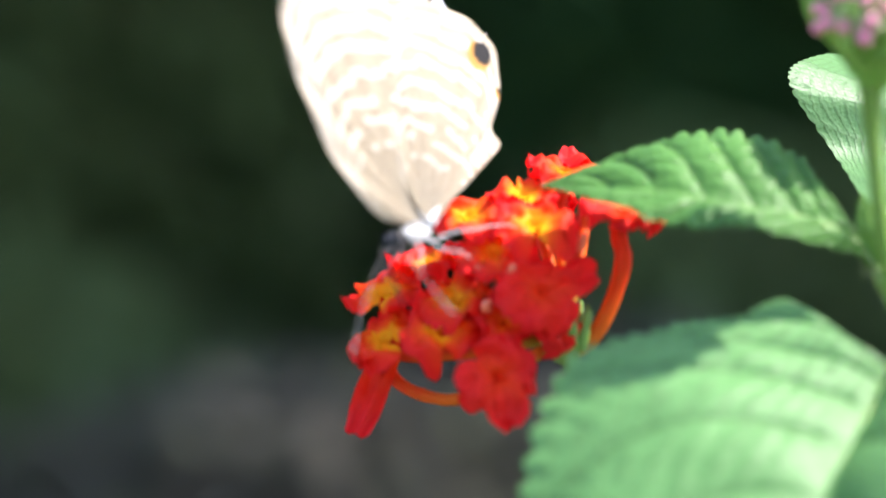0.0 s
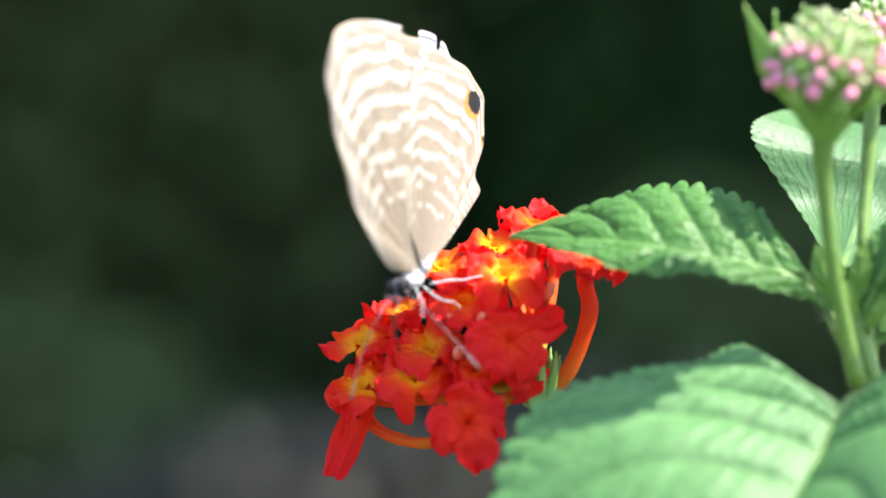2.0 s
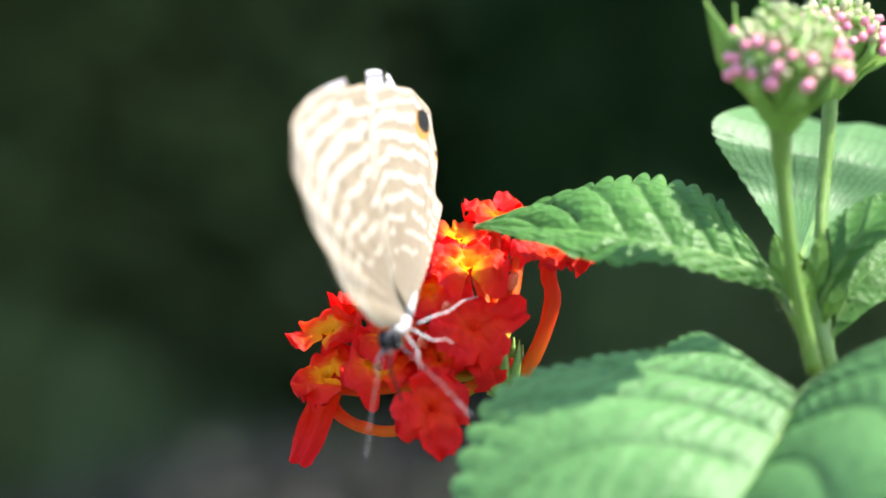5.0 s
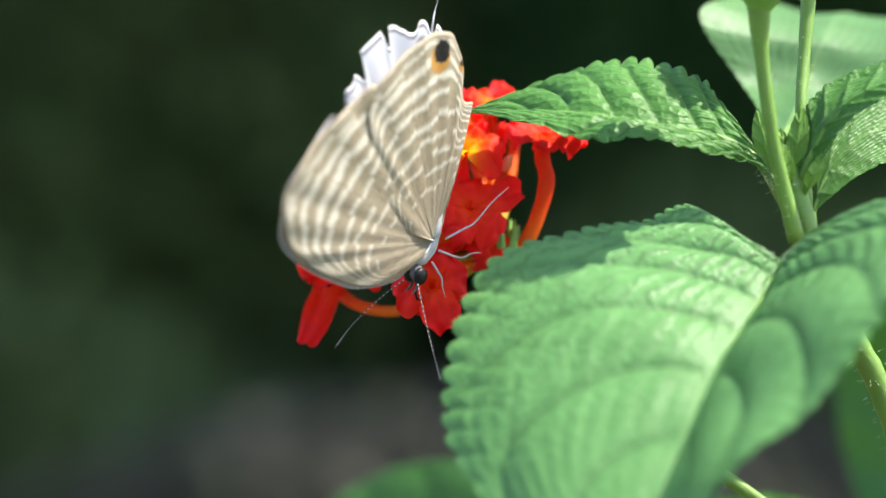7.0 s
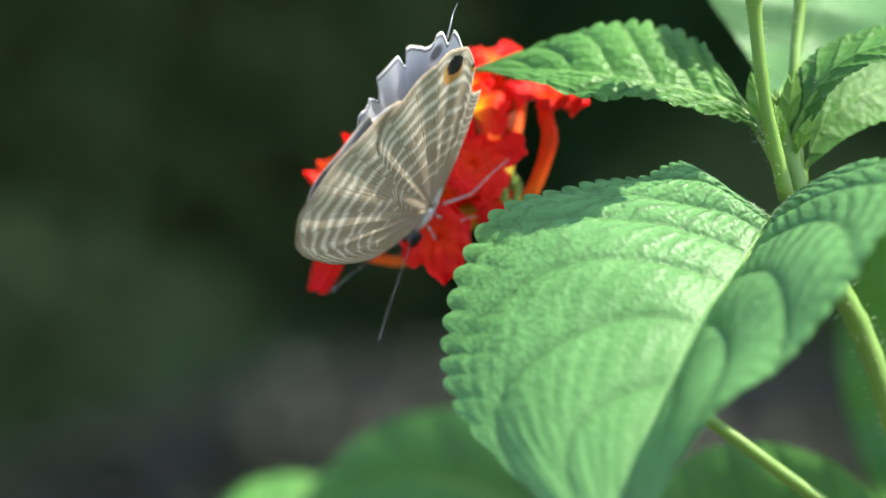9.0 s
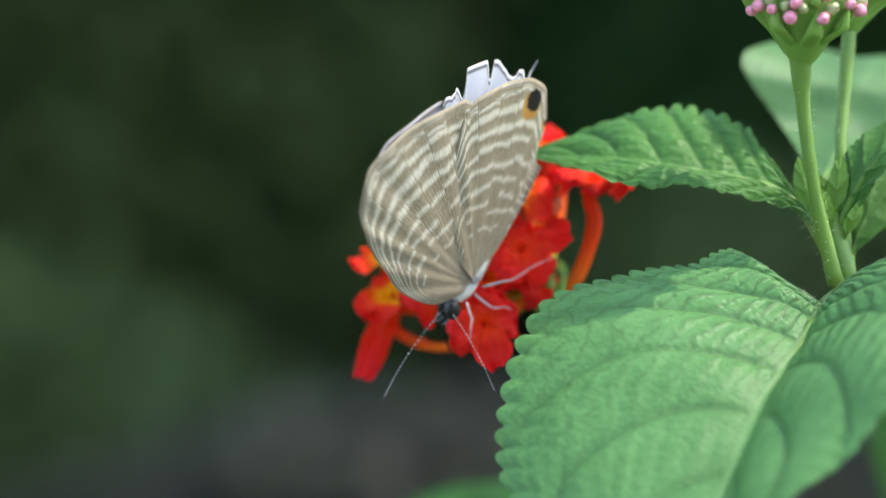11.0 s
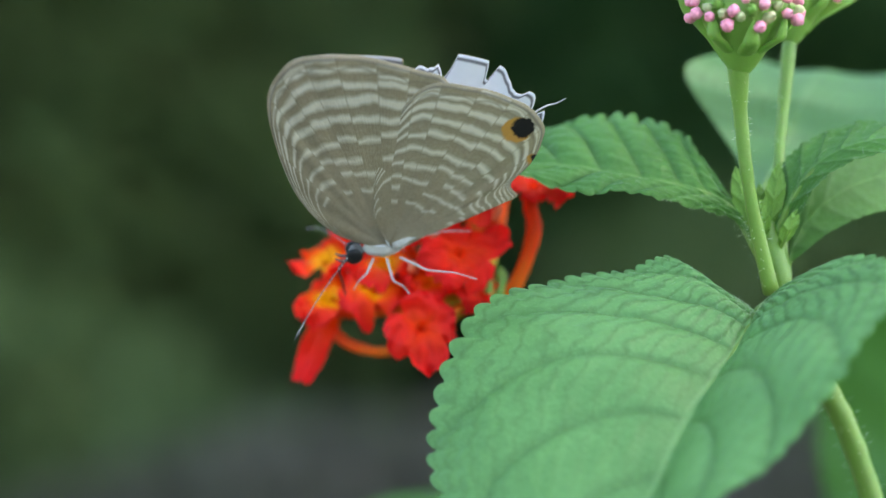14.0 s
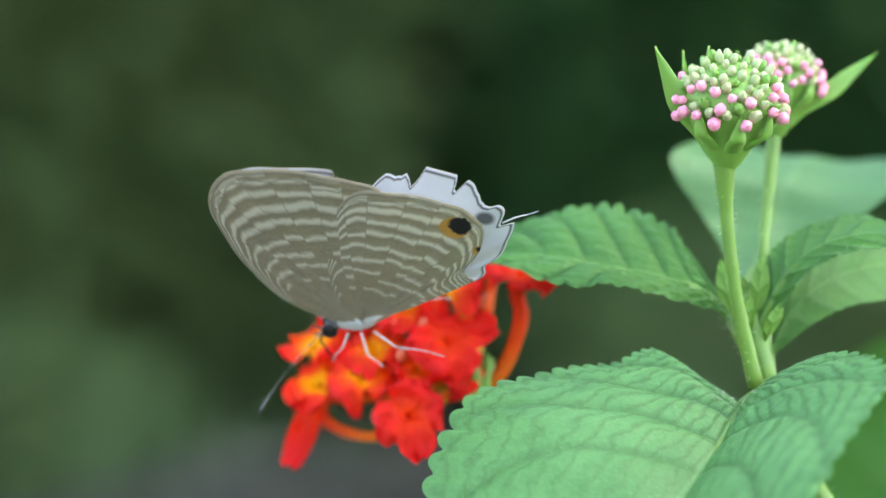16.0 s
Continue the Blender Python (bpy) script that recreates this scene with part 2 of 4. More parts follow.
    for sx, sz, r in spots:
        flat = m.node("VectorMath", operation="MULTIPLY")
        m.link(co, flat.inputs[0])
        flat.inputs[1].default_value = (1, 0, 1)
        ragged = m.math("MULTIPLY", m.math("SUBTRACT", m.noise(1100, 3, co), 0.5), 0.0011)
        for dx, dz, rr, hue in ((0.50, -0.22, 1.18, (0.50, 0.26, 0.06)), (0.0, 0.0, 0.92, (0.012, 0.011, 0.011))):
            d = m.node("VectorMath", operation="DISTANCE")
            m.link(flat.outputs[0], d.inputs[0])
            d.inputs[1].default_value = ((sx + dx * r) * MM, 0, (sz + dz * r) * MM)
            blot = m.band(m.math("ADD", d.outputs[1], ragged), -1, r * rr * MM, 0.00016)
            c = m.mix(blot, c, hue)
            dull = blot if dull is None else m.math("MAXIMUM", dull, blot)
    m.put(m.bsdf.inputs["Base Color"], c)
    m.bsdf.inputs["Roughness"].default_value = 0.6
    m.bsdf.inputs["Specular IOR Level"].default_value = 0.2
    m.bsdf.inputs["Sheen Weight"].default_value = 0.05
    m.bsdf.inputs["Sheen Roughness"].default_value = 0.5
    relief = m.bump(m.math("ADD", m.math("MULTIPLY", vein, -0.15), m.math("ADD", m.math("MULTIPLY", m.noise(1000, 4, co), 0.8), m.math("MULTIPLY", streak, m.math("MULTIPLY", m.math("SUBTRACT", 1.0, u), -0.6)))), 0.6, 0.0003)
    m.shine(m.mix(1.0, c, (1.0, 0.78, 0.50), "MULTIPLY"), 0.28)
    gloss = m.node("BsdfGlossy")  # silvery scales
    gloss.inputs["Color"].default_value = (0.95, 0.88, 0.75, 1)
    gloss.inputs["Roughness"].default_value = 0.75
    m.link(relief, gloss.inputs["Normal"])
    both = m.node("MixShader")
    m.put(both.inputs[0], 0.15 if dull is None else m.math("MULTIPLY", m.math("SUBTRACT", 1.0, dull), 0.15))
    m.link(m.out.inputs[0].links[0].from_socket, both.inputs[1])
    m.link(gloss.outputs[0], both.inputs[2])
    m.link(both.outputs[0], m.out.inputs[0])
    return m.mat


SPOT = (-14.9, 17.6, 1.45)
HIND = wing_material("hindwing_scales", [SPOT, (-16.6, 13.0, 0.6)], (0.172, 0.130, 0.066), (0.243, 0.190, 0.104), (0.60, 0.575, 0.50),
                     [(0.915, 0.014, 1.0), (0.835, 0.021, 1.0), (0.745, 0.017, 1.0), (0.655, 0.015, 0.95), (0.565, 0.013, 0.9), (0.48, 0.011, 0.9), (0.40, 0.010, 0.85), (0.325, 0.009, 0.8), (0.25, 0.008, 0.7), (0.958, 0.007, 0.9)], (3.0, -8.0), 8.5, 36.0)
FORE = wing_material("forewing_scales", [], (0.158, 0.117, 0.057), (0.227, 0.175, 0.094), (0.58, 0.555, 0.48),
                     [(0.915, 0.012, 0.8), (0.845, 0.018, 1.0), (0.755, 0.021, 1.0), (0.66, 0.017, 1.0), (0.565, 0.012, 0.85), (0.475, 0.011, 0.85), (0.385, 0.010, 0.8), (0.30, 0.009, 0.7), (0.958, 0.006, 0.8)], (0.0, -12.0), 12.0, 41.5)


def upper_material(name, tip, eye):
    m = Nodes(name)
    u, v = m.uv()
    co = m.coord()
    c = m.mix(m.noise(300, 3, co), (0.70, 0.73, 0.79), (0.80, 0.82, 0.87))
    c = m.mix(m.math("MULTIPLY", m.band(u, 0.968, 0.985, 0.005), 0.85), c, (0.06, 0.055, 0.06))
    dusk = m.band(v, 0.36, 0.70, 0.08)  # dusky towards the tip of the forewing
    c = m.mix(m.math("MULTIPLY", m.math("MULTIPLY", dusk, m.band(u, 0.70, 2.0, 0.1)), tip), c, (0.20, 0.17, 0.14))
    d = m.node("VectorMath", operation="DISTANCE")
    m.link(co, d.inputs[0])
    d.inputs[1].default_value = (SPOT[0] * MM, 0, SPOT[1] * MM)
    c = m.mix(m.math("MULTIPLY", m.band(d.outputs[1], -1, 0.0011, 0.0003), eye), c, (0.05, 0.05, 0.055))
    m.put(m.bsdf.inputs["Base Color"], c)
    m.bsdf.inputs["Roughness"].default_value = 0.55
    m.shine(c, 0.3)
    return m.mat


UPPER_HIND = upper_material("hindwing_upperside", 0.0, 0.85)
UPPER_FORE = upper_material("forewing_upperside", 0.5, 0.0)


def far_leaf_material(name, shades):
    m = Nodes(name)
    isl = m.node("NewGeometry").outputs["Random Per Island"]
    c = m.ramp(isl, list(zip((0.0, 0.5, 0.85, 1.0), shades)))
    m.put(m.bsdf.inputs["Base Color"], c)
    m.bsdf.inputs["Roughness"].default_value = 0.75
    m.bsdf.inputs["Specular IOR Level"].default_value = 0.08
    m.shine(c, 0.3)
    return m.mat


HEDGE = far_leaf_material("hedge_leaf", ((0.020, 0.058, 0.018), (0.041, 0.106, 0.033), (0.074, 0.155, 0.046), (0.10, 0.17, 0.058)))
OLIVE = far_leaf_material("olive_leaf", ((0.047, 0.083, 0.031), (0.087, 0.137, 0.047), (0.128, 0.182, 0.066), (0.16, 0.19, 0.088)))
BLADE = far_leaf_material("grass_blade", ((0.075, 0.12, 0.05), (0.10, 0.155, 0.065), (0.13, 0.19, 0.085), (0.16, 0.19, 0.10)))
DRY = far_leaf_material("dry_leaf", ((0.052, 0.053, 0.040), (0.092, 0.090, 0.073), (0.125, 0.12, 0.10), (0.088, 0.11, 0.058)))


def soil_material():
    m = Nodes("dry_soil")
    co = m.coord()
    c = m.mix(m.noise(3, 5, co), (0.066, 0.057, 0.046), (0.122, 0.108, 0.090))
    c = m.mix(m.math("MULTIPLY", m.noise(14, 4, co), 0.7), c, (0.045, 0.07, 0.026))
    m.put(m.bsdf.inputs["Base Color"], c)
    m.bsdf.inputs["Roughness"].default_value = 0.95
    m.bump(m.noise(60, 6, co), 0.7, 0.02)
    return m.mat


SOIL = soil_material()
BARK = plain("bark_brown", (0.03, 0.026, 0.018), (0.06, 0.05, 0.035), 30, 0.9, 0, 0.8, 0.004, 0.1)


# ---- geometry helpers ----
def part(name, bm, material, parent, label="", smooth=True):
    """Links a bmesh as one mesh object under a thing or a part."""
    me = bpy.data.meshes.new(name)
    if smooth:
        for f in bm.faces:
            f.smooth = True
    bm.to_mesh(me)
    bm.free()
    me.materials.append(material)
    ob = new(name, me)
    ob.parent = parent
    if label:
        ob["label"] = label
    return ob


def empty(name, label="", category="", group=""):
    return tagged(new(name), label, category, group)


def spline(pts, n):
    """n + 1 points along a Catmull-Rom curve through pts."""
    p = [Vector(q) for q in pts]
    p = [p[0] * 2 - p[1]] + p + [p[-1] * 2 - p[-2]]
    out = []
    segs = len(p) - 3
    for i in range(n + 1):
        x = min(i / n * segs, segs - 1e-6)
        k, f = int(x), x - int(x)
        a, b, c, d = p[k:k + 4]
        out.append(0.5 * (2 * b + (c - a) * f + (2 * a - 5 * b + 4 * c - d) * f * f + (3 * b - a - 3 * c + d) * f ** 3))
    return out


def grid(bm, rows, uvs=None, close=False):
    """Faces between equally long rows of points; uvs(i, j) gives texture places."""
    layer = bm.loops.layers.uv.verify()
    vs = [[bm.verts.new(p) for p in row] for row in rows]
    for i in range(len(vs) - 1):
        n = len(vs[i])
        for j in range(n if close else n - 1):
            k = (j + 1) % n
            f = bm.faces.new((vs[i][j], vs[i][k], vs[i + 1][k], vs[i + 1][j]))
            if uvs:
                for loop, (a, b) in zip(f.loops, ((i, j), (i, j + 1), (i + 1, j + 1), (i + 1, j))):
                    loop[layer].uv = uvs(a, b)
    return vs


def tube_into(bm, pts, radii, n=10, seg=8, cap=True, wob=0.0):
    """A round tube along a smooth curve, thickness running through radii. All in mm."""
    path = spline(pts, n)
    rads = [np.interp(i / n, np.linspace(0, 1, len(radii)), radii) for i in range(n + 1)]
    rows = []
    side = Vector((1, 0, 0))
    for i, p in enumerate(path):
        d = (path[min(i + 1, n)] - path[max(i - 1, 0)]).normalized()
        side = side - d * side.dot(d)
        if side.length < 1e-3:
            side = d.orthogonal()
        side.normalize()
        up = d.cross(side)
        r = rads[i] * (1 + wob * noise.noise(p * 0.7))
        rows.append([(p + (side * math.cos(a) + up * math.sin(a)) * r) * MM for a in [2 * math.pi * k / seg for k in range(seg)]])
    vs = grid(bm, rows, lambda i, j: (j / seg, i / n), close=True)
    if cap:
        bm.faces.new(list(reversed(vs[0])))
        bm.faces.new(vs[-1])


def tube(name, pts, radii, material, parent, label="", n=12, seg=10, wob=0.0):
    bm = bmesh.new()
    tube_into(bm, pts, radii, n, seg, True, wob)
    return part(name, bm, material, parent, label)


def ball_into(bm, centre, size, turn=None, seg=16, rings=10, rough=0.0):
    """A rounded lump with half-axes size, in mm."""
    m = turn or Matrix.Identity(3)
    rows = []
    for i in range(rings + 1):
        a = math.pi * i / rings
        row = []
        for k in range(seg):
            b = 2 * math.pi * k / seg
            d = Vector((max(math.sin(a), 0.02) * math.cos(b), max(math.sin(a), 0.02) * math.sin(b), math.cos(a)))
            q = Vector((d.x * size[0], d.y * size[1], d.z * size[2])) * (1 + rough * noise.noise(d * 3 + Vector(centre)))
            row.append((Vector(centre) + m @ q) * MM)
        rows.append(row)
    vs = grid(bm, rows, lambda i, j: (j / seg, i / rings), close=True)
    bm.faces.new(vs[0])
    bm.faces.new(list(reversed(vs[-1])))


# ---- leaves ----
def leaf(name, mid, left, right, material, parent, label="", teeth=24, veins=9, quilt=0.55, tooth=0.05, thick=0.22, n=110, m=18, seed=0, slant=0.6, cells=7, rib=0.62, bow=1.0):
    """A toothed, quilted leaf blade between its midrib and two margins, given as a few bends each in mm."""
    a, b, c = (spline(p, n) for p in (mid, left, right))
    rows_top, rows_low = [], []
    for i in range(n + 1):
        u = i / n
        dm = (a[min(i + 1, n)] - a[max(i - 1, 0)]).normalized()
        row_t, row_l = [], []
        for j in range(-m, m + 1):
            v = j / m
            e = b[i] if v < 0 else c[i]
            s = abs(v)
            span = e - a[i]
            # rounded teeth along the margin, uneven in size
            k = u * teeth + (0.3 if v < 0 else 0)
            amp = tooth * (1 + 0.5 * noise.noise(Vector((int(k) * 1.7, seed, 1 if v < 0 else 0)))) * (1 + 0.8 * max(0.0, 1 - u / 0.3))
            edge = 1 + amp * (abs(math.sin(math.pi * k)) ** 0.55 - 0.75) * min(1, 8 * u, 8 * (1 - u) + 0.2) * s ** 4
            p = a[i] + span * s * edge
            nrm = dm.cross(span)
            if v < 0:
                nrm = -nrm
            if nrm.length < 1e-4:
                nrm = Vector((0, -1, 0.3))
            nrm.normalize()
            # raised cushions between sunken side veins, and smaller ones between the cross veins
            ph = u * veins - slant * s ** bow
            wav = 0.25 * noise.noise(Vector((int(ph + 0.5) * 3.1, s * 4, seed)))
            cushion = abs(math.cos(math.pi * ph)) ** 0.45
            cross = abs(math.sin(math.pi * (s * cells + wav + 0.37 * int(ph + 0.5)))) ** 0.6
            dip = 0.22 + 0.45 * max(0.0, 1 - u / 0.4)
            fade = min(1, 7 * s) * (0.35 + 0.65 * min(1, 3 * (1 - s) + 0.4)) * min(1, 6 * u, 6 * (1 - u))
            q = Vector((u * 38, v * 16, seed))
            lift = quilt * fade * (cushion * (1 - dip + dip * cross) - 0.5) + 0.15 * quilt * noise.noise(q * 0.5) + 0.07 * quilt * noise.noise(q * 2.3) * fade
            arch = 0.06 * span.length * math.sin(math.pi * s)
            p = p + nrm * (lift + arch)
            row_t.append(p * MM)
            row_l.append((p - nrm * thick * (1 - 0.75 * s ** 3)) * MM)
        rows_top.append(row_t)
        rows_low.append(row_l)
    bm = bmesh.new()
    uv = lambda i, j: (i / n * veins - slant * (abs(j - m) / m) ** bow + 3, (j - m) / m)
    grid(bm, rows_top, uv)
    grid(bm, [list(reversed(r)) for r in rows_low], uv)
    bmesh.ops.remove_doubles(bm, verts=bm.verts, dist=0.00002)
    blade = part(name, bm, material, parent, label)
    rb = bmesh.new()
    tube_into(rb, [Vector(p) + Vector((0, 0.15, -0.35)) for p in mid], [rib, rib * 0.8, rib * 0.55, rib * 0.2], 26, 8)
    part("midrib", rb, STEM, blade, "pale green raised midrib")
    return blade


def set_back(pts, far):
    """The same outline moved away from the eye, the first point kept at the stem."""
    return [pts[0]] + [tuple((Vector(p) - Vector((0, -283.6, 0))) * (1 + far / 283.6) + Vector((0, -283.6, 0))) for p in pts[1:]]


def hairs(path, radius, count, long, parent, seed):
    """Fine stiff hairs standing off a stem or margin, as one part."""
    rnd = random.Random(seed)
    line = spline(path, 60)
    verts, faces = [], []
    for _ in range(count):
        k = rnd.randrange(60)
        p = line[k].lerp(line[k + 1], rnd.random())
        d = (line[k + 1] - line[k]).normalized()
        out = d.orthogonal()
        out.rotate(Matrix.Rotation(rnd.uniform(0, 6.28), 3, d))
        tip = p + out * (radius + long * rnd.uniform(0.5, 1.2)) + d * long * rnd.uniform(-0.3, 0.3)
        root, w = p + out * radius * 0.9, 0.035
        a = d.cross(out)
        b = len(verts)
        verts += [(root + d * w) * MM, (root - d * w * 0.5 + a * w) * MM, (root - d * w * 0.5 - a * w) * MM, tip * MM]
        faces += [(b, b + 1, b + 3), (b + 1, b + 2, b + 3), (b + 2, b, b + 3)]
    me = bpy.data.meshes.new("hairs")
    me.from_pydata(verts, [], faces)
    me.materials.append(HAIR)
    ob = new("hairs", me)
    ob.parent = parent
    return tagged(ob, kind="stuff")


def bristles(blade, count, long, seed, lo=0.0, hi=1.0):
    """Short stiff hairs on a leaf's upper face, as one part; lo and hi bound them along its midrib."""
    rnd = random.Random(seed)
    me0 = blade.data
    half = len(me0.polygons) // 2
    verts, faces = [], []
    for _ in range(count):
        p = me0.polygons[int(rnd.uniform(lo, hi) * (half - 1))]
        n = p.normal
        o = p.center / MM
        t = Vector((rnd.gauss(0, 1), rnd.gauss(0, 1), rnd.gauss(0, 1))).normalized()
        a = n.orthogonal().normalized()
        b = n.cross(a)
        o = o + a * rnd.uniform(-0.2, 0.2) + b * rnd.uniform(-0.2, 0.2)
        w, k = 0.045, len(verts)
        verts += [(o + a * w) * MM, (o - a * w * 0.5 + b * w) * MM, (o - a * w * 0.5 - b * w) * MM, (o + (n + t * 0.5) * long * rnd.uniform(0.5, 1.3)) * MM]
        faces += [(k, k + 1, k + 3), (k + 1, k + 2, k + 3), (k + 2, k, k + 3)]
    me = bpy.data.meshes.new("bristles")
    me.from_pydata(verts, [], faces)
    me.materials.append(HAIR)
    ob = new("bristles", me)
    ob.parent = blade
    return tagged(ob, kind="stuff")


# ---- the place ----
def build_setting():
    bm = bmesh.new()
    xs = [math.copysign(abs(k / 30) ** 3 * 400, k) for k in range(-30, 31)]
    rows = [[(x, y, 0.02 * noise.noise(Vector((x, y, 0)) * 1.3) if abs(x) + abs(y) < 30 else 0) for x in xs] for y in xs]
    grid(bm, rows)
    g = part("ground", bm, SOIL, None)
    tagged(g, "dry grey-brown soil with patches of low green", "ground", kind="structure")


def hedge(name, centre, size, count, leaf_size, label, seed, material):
    """A bush of many single leaves on a few branching stems."""
    rnd = random.Random(seed)
    verts, faces = [], []
    cx, cy = centre
    for _ in range(count):
        d = Vector((rnd.gauss(0, 1), rnd.gauss(0, 1), rnd.gauss(0, 1))).normalized() * rnd.random() ** 0.4
        lump = 1 + 0.35 * noise.noise(d * 2.3 + Vector((seed, 0, 0)))
        p = Vector((cx + d.x * size[0] * lump, cy + d.y * size[1] * lump, max(0.02, size[2] * (0.52 + 0.5 * d.z * lump))))
        s = leaf_size * rnd.uniform(0.6, 1.3)
        e = Euler((rnd.uniform(-0.9, 0.9), rnd.uniform(-0.9, 0.9), rnd.uniform(0, 6.28))).to_matrix()
        base = len(verts)
        for q in ((-0.5, 0, 0), (-0.15, -0.27, 0.05), (0.25, -0.2, 0.05), (0.55, 0, -0.06), (0.25, 0.2, 0.05), (-0.15, 0.27, 0.05)):
            verts.append(p + e @ Vector(q) * s)
        faces += [(base, base + 1, base + 2, base + 3), (base, base + 3, base + 4, base + 5)]
    bush = empty(name, label, "bush")
    bush.location = (cx, cy, 0)
    me = bpy.data.meshes.new("foliage")
    me.from_pydata([v - Vector((cx, cy, 0)) for v in verts], [], faces)
    me.materials.append(material)
    fo = new("foliage", me)
    fo.parent = bush
    tagged(fo, kind="stuff")
    for k in range(5):
        a = rnd.uniform(0, 6.28)
        top = Vector((math.cos(a) * size[0] * 0.6, math.sin(a) * size[1] * 0.6, size[2] * rnd.uniform(0.6, 0.9))) * 1000
        b = bmesh.new()
        tube_into(b, [Vector((0, 0, -20)), Vector((top.x * 0.2, top.y * 0.2, top.z * 0.4)), top], [size[2] * 9, size[2] * 6, size[2] * 2], 8, 7)
        part("branch", b, BARK, bush)
    return bush


def grass(centre, high, seed):
    """A tuft of broad bent blades."""
    rnd = random.Random(seed)
    tuft = empty("grass_tuft", "tuft of broad olive-green grass in shade", "grass")
    tuft.location = (*centre, 0)
    for k in range(12):
        a, lean = rnd.uniform(0, 6.28), rnd.uniform(0.02, 0.09)
        root = Vector((rnd.uniform(-0.02, 0.02), rnd.uniform(-0.02, 0.02), -0.01))
        out, side = Vector((math.cos(a), math.sin(a), 0)), Vector((1, 0, 0)).lerp(Vector((-math.sin(a), math.cos(a), 0)), 0.4).normalized()
        h, w = high * rnd.uniform(0.75, 1.05), rnd.uniform(0.008, 0.013)
        rows = []
        for i in range(11):
            u = i / 10
            p = root + out * lean * u * u + Vector((0, 0, h * u - 0.2 * lean * u ** 4))
            half = w * (1 - u ** 3) * (0.6 + 0.4 * min(1, 4 * u)) + 0.0006
            rows.append([p - side * half, p + out * 0.003 * (1 - u), p + side * half])
        b = bmesh.new()
        grid(b, rows)
        part("blade", b, BLADE, tuft)


def build_background():
    for k, (x, y, high) in enumerate(((-0.262, 1.62, 0.455), (-0.20, 1.70, 0.47), (-0.35, 1.78, 0.44), (-0.12, 1.58, 0.40), (0.21, 1.66, 0.47))):
        grass((x, y), high, 40 + k)
    hedge("shrub", (-0.62, 2.2), (0.6, 0.40, 1.5), 28000, 0.032, "dense olive-green leafy shrub in shade", 3, OLIVE)
    hedge("shrub", (0.66, 2.5), (0.6, 0.4, 1.3), 26000, 0.034, "dense dark green leafy shrub in shade", 5, HEDGE)
    hedge("shrub", (-1.9, 2.8), (0.9, 0.6, 1.8), 14000, 0.06, "dense olive-green leafy shrub in shade", 7, OLIVE)
    # invented shrub outside the view, added to keep the sun off the background
    hedge("shrub", (2.1, 2.5), (1.0, 1.3, 6.2), 40000, 0.11, "added tall leafy shrub out of view that shades the others", 9, HEDGE)
    hedge("shrub", (0.0, 4.0), (2.8, 0.9, 3.0), 48000, 0.12, "tall dark hedge behind the other shrubs", 11, HEDGE)
    hedge("shrub", (0.32, 1.95), (0.30, 0.25, 0.55), 16000, 0.026, "low olive-green bush in front of the hedge", 13, OLIVE)
    hedge("shrub", (-0.42, 1.75), (0.30, 0.25, 0.46), 16000, 0.024, "low olive-green bush in front of the hedge", 18, OLIVE)
    hedge("shrub", (0.2, 5.4), (3.4, 0.8, 2.4), 36000, 0.15, "dense dark green hedge standing in shade", 21, HEDGE)
    hedge("dry_brush", (0.06, 1.55), (0.50, 0.34, 0.385), 20000, 0.024, "low greyish dry brush and litter under the shrubs", 15, DRY)


def cloud_material():
    """Bright vapour: thick in the middle, thinning out towards its rim."""
    m = Nodes("cloud_vapour")
    co = m.coord()
    flat = m.node("VectorMath", operation="MULTIPLY")
    m.link(co, flat.inputs[0])
    flat.inputs[1].default_value = (1 / 75, 1 / 130, 0)
    far = m.node("VectorMath", operation="LENGTH")
    m.link(flat.outputs[0], far.inputs[0])
    reach = m.math("ADD", far.outputs[1], m.math("MULTIPLY", m.math("SUBTRACT", m.noise(0.03, 4, co), 0.5), 0.25))
    dense = m.ramp(reach, [(0.66, (0.82, 0.82, 0.82)), (0.98, (0, 0, 0))])
    lit = m.node("BsdfTranslucent")
    lit.inputs[0].default_value = (0.9, 0.9, 0.9, 1)
    clear = m.node("BsdfTransparent")
    both = m.node("MixShader")
    m.link(dense, both.inputs[0])
    m.link(clear.outputs[0], both.inputs[1])
    m.link(lit.outputs[0], both.inputs[2])
    m.link(both.outputs[0], m.out.inputs[0])
    return m.mat


def build_cloud():
    bm = bmesh.new()
    rows = []
    for i in range(33):
        a = math.pi * i / 32
        row = []
        for k in range(64):
            b = 2 * math.pi * k / 64
            d = Vector((max(math.sin(a), 0.01) * math.cos(b), max(math.sin(a), 0.01) * math.sin(b), math.cos(a)))
            r = 1 + 0.16 * noise.noise(d * 3) + 0.08 * noise.noise(d * 8)
            row.append((d.x * 75 * r, d.y * 130 * r, d.z * (16 if d.z > 0 else 7) * r))
        rows.append(row)
    vs = grid(bm, rows, close=True)
    bm.faces.new(vs[0])
    bm.faces.new(list(reversed(vs[-1])))
    ob = part("cloud", bm, cloud_material(), None)
    return tagged(ob, "thin white cloud drifting in front of the sun", "cloud", kind="structure")


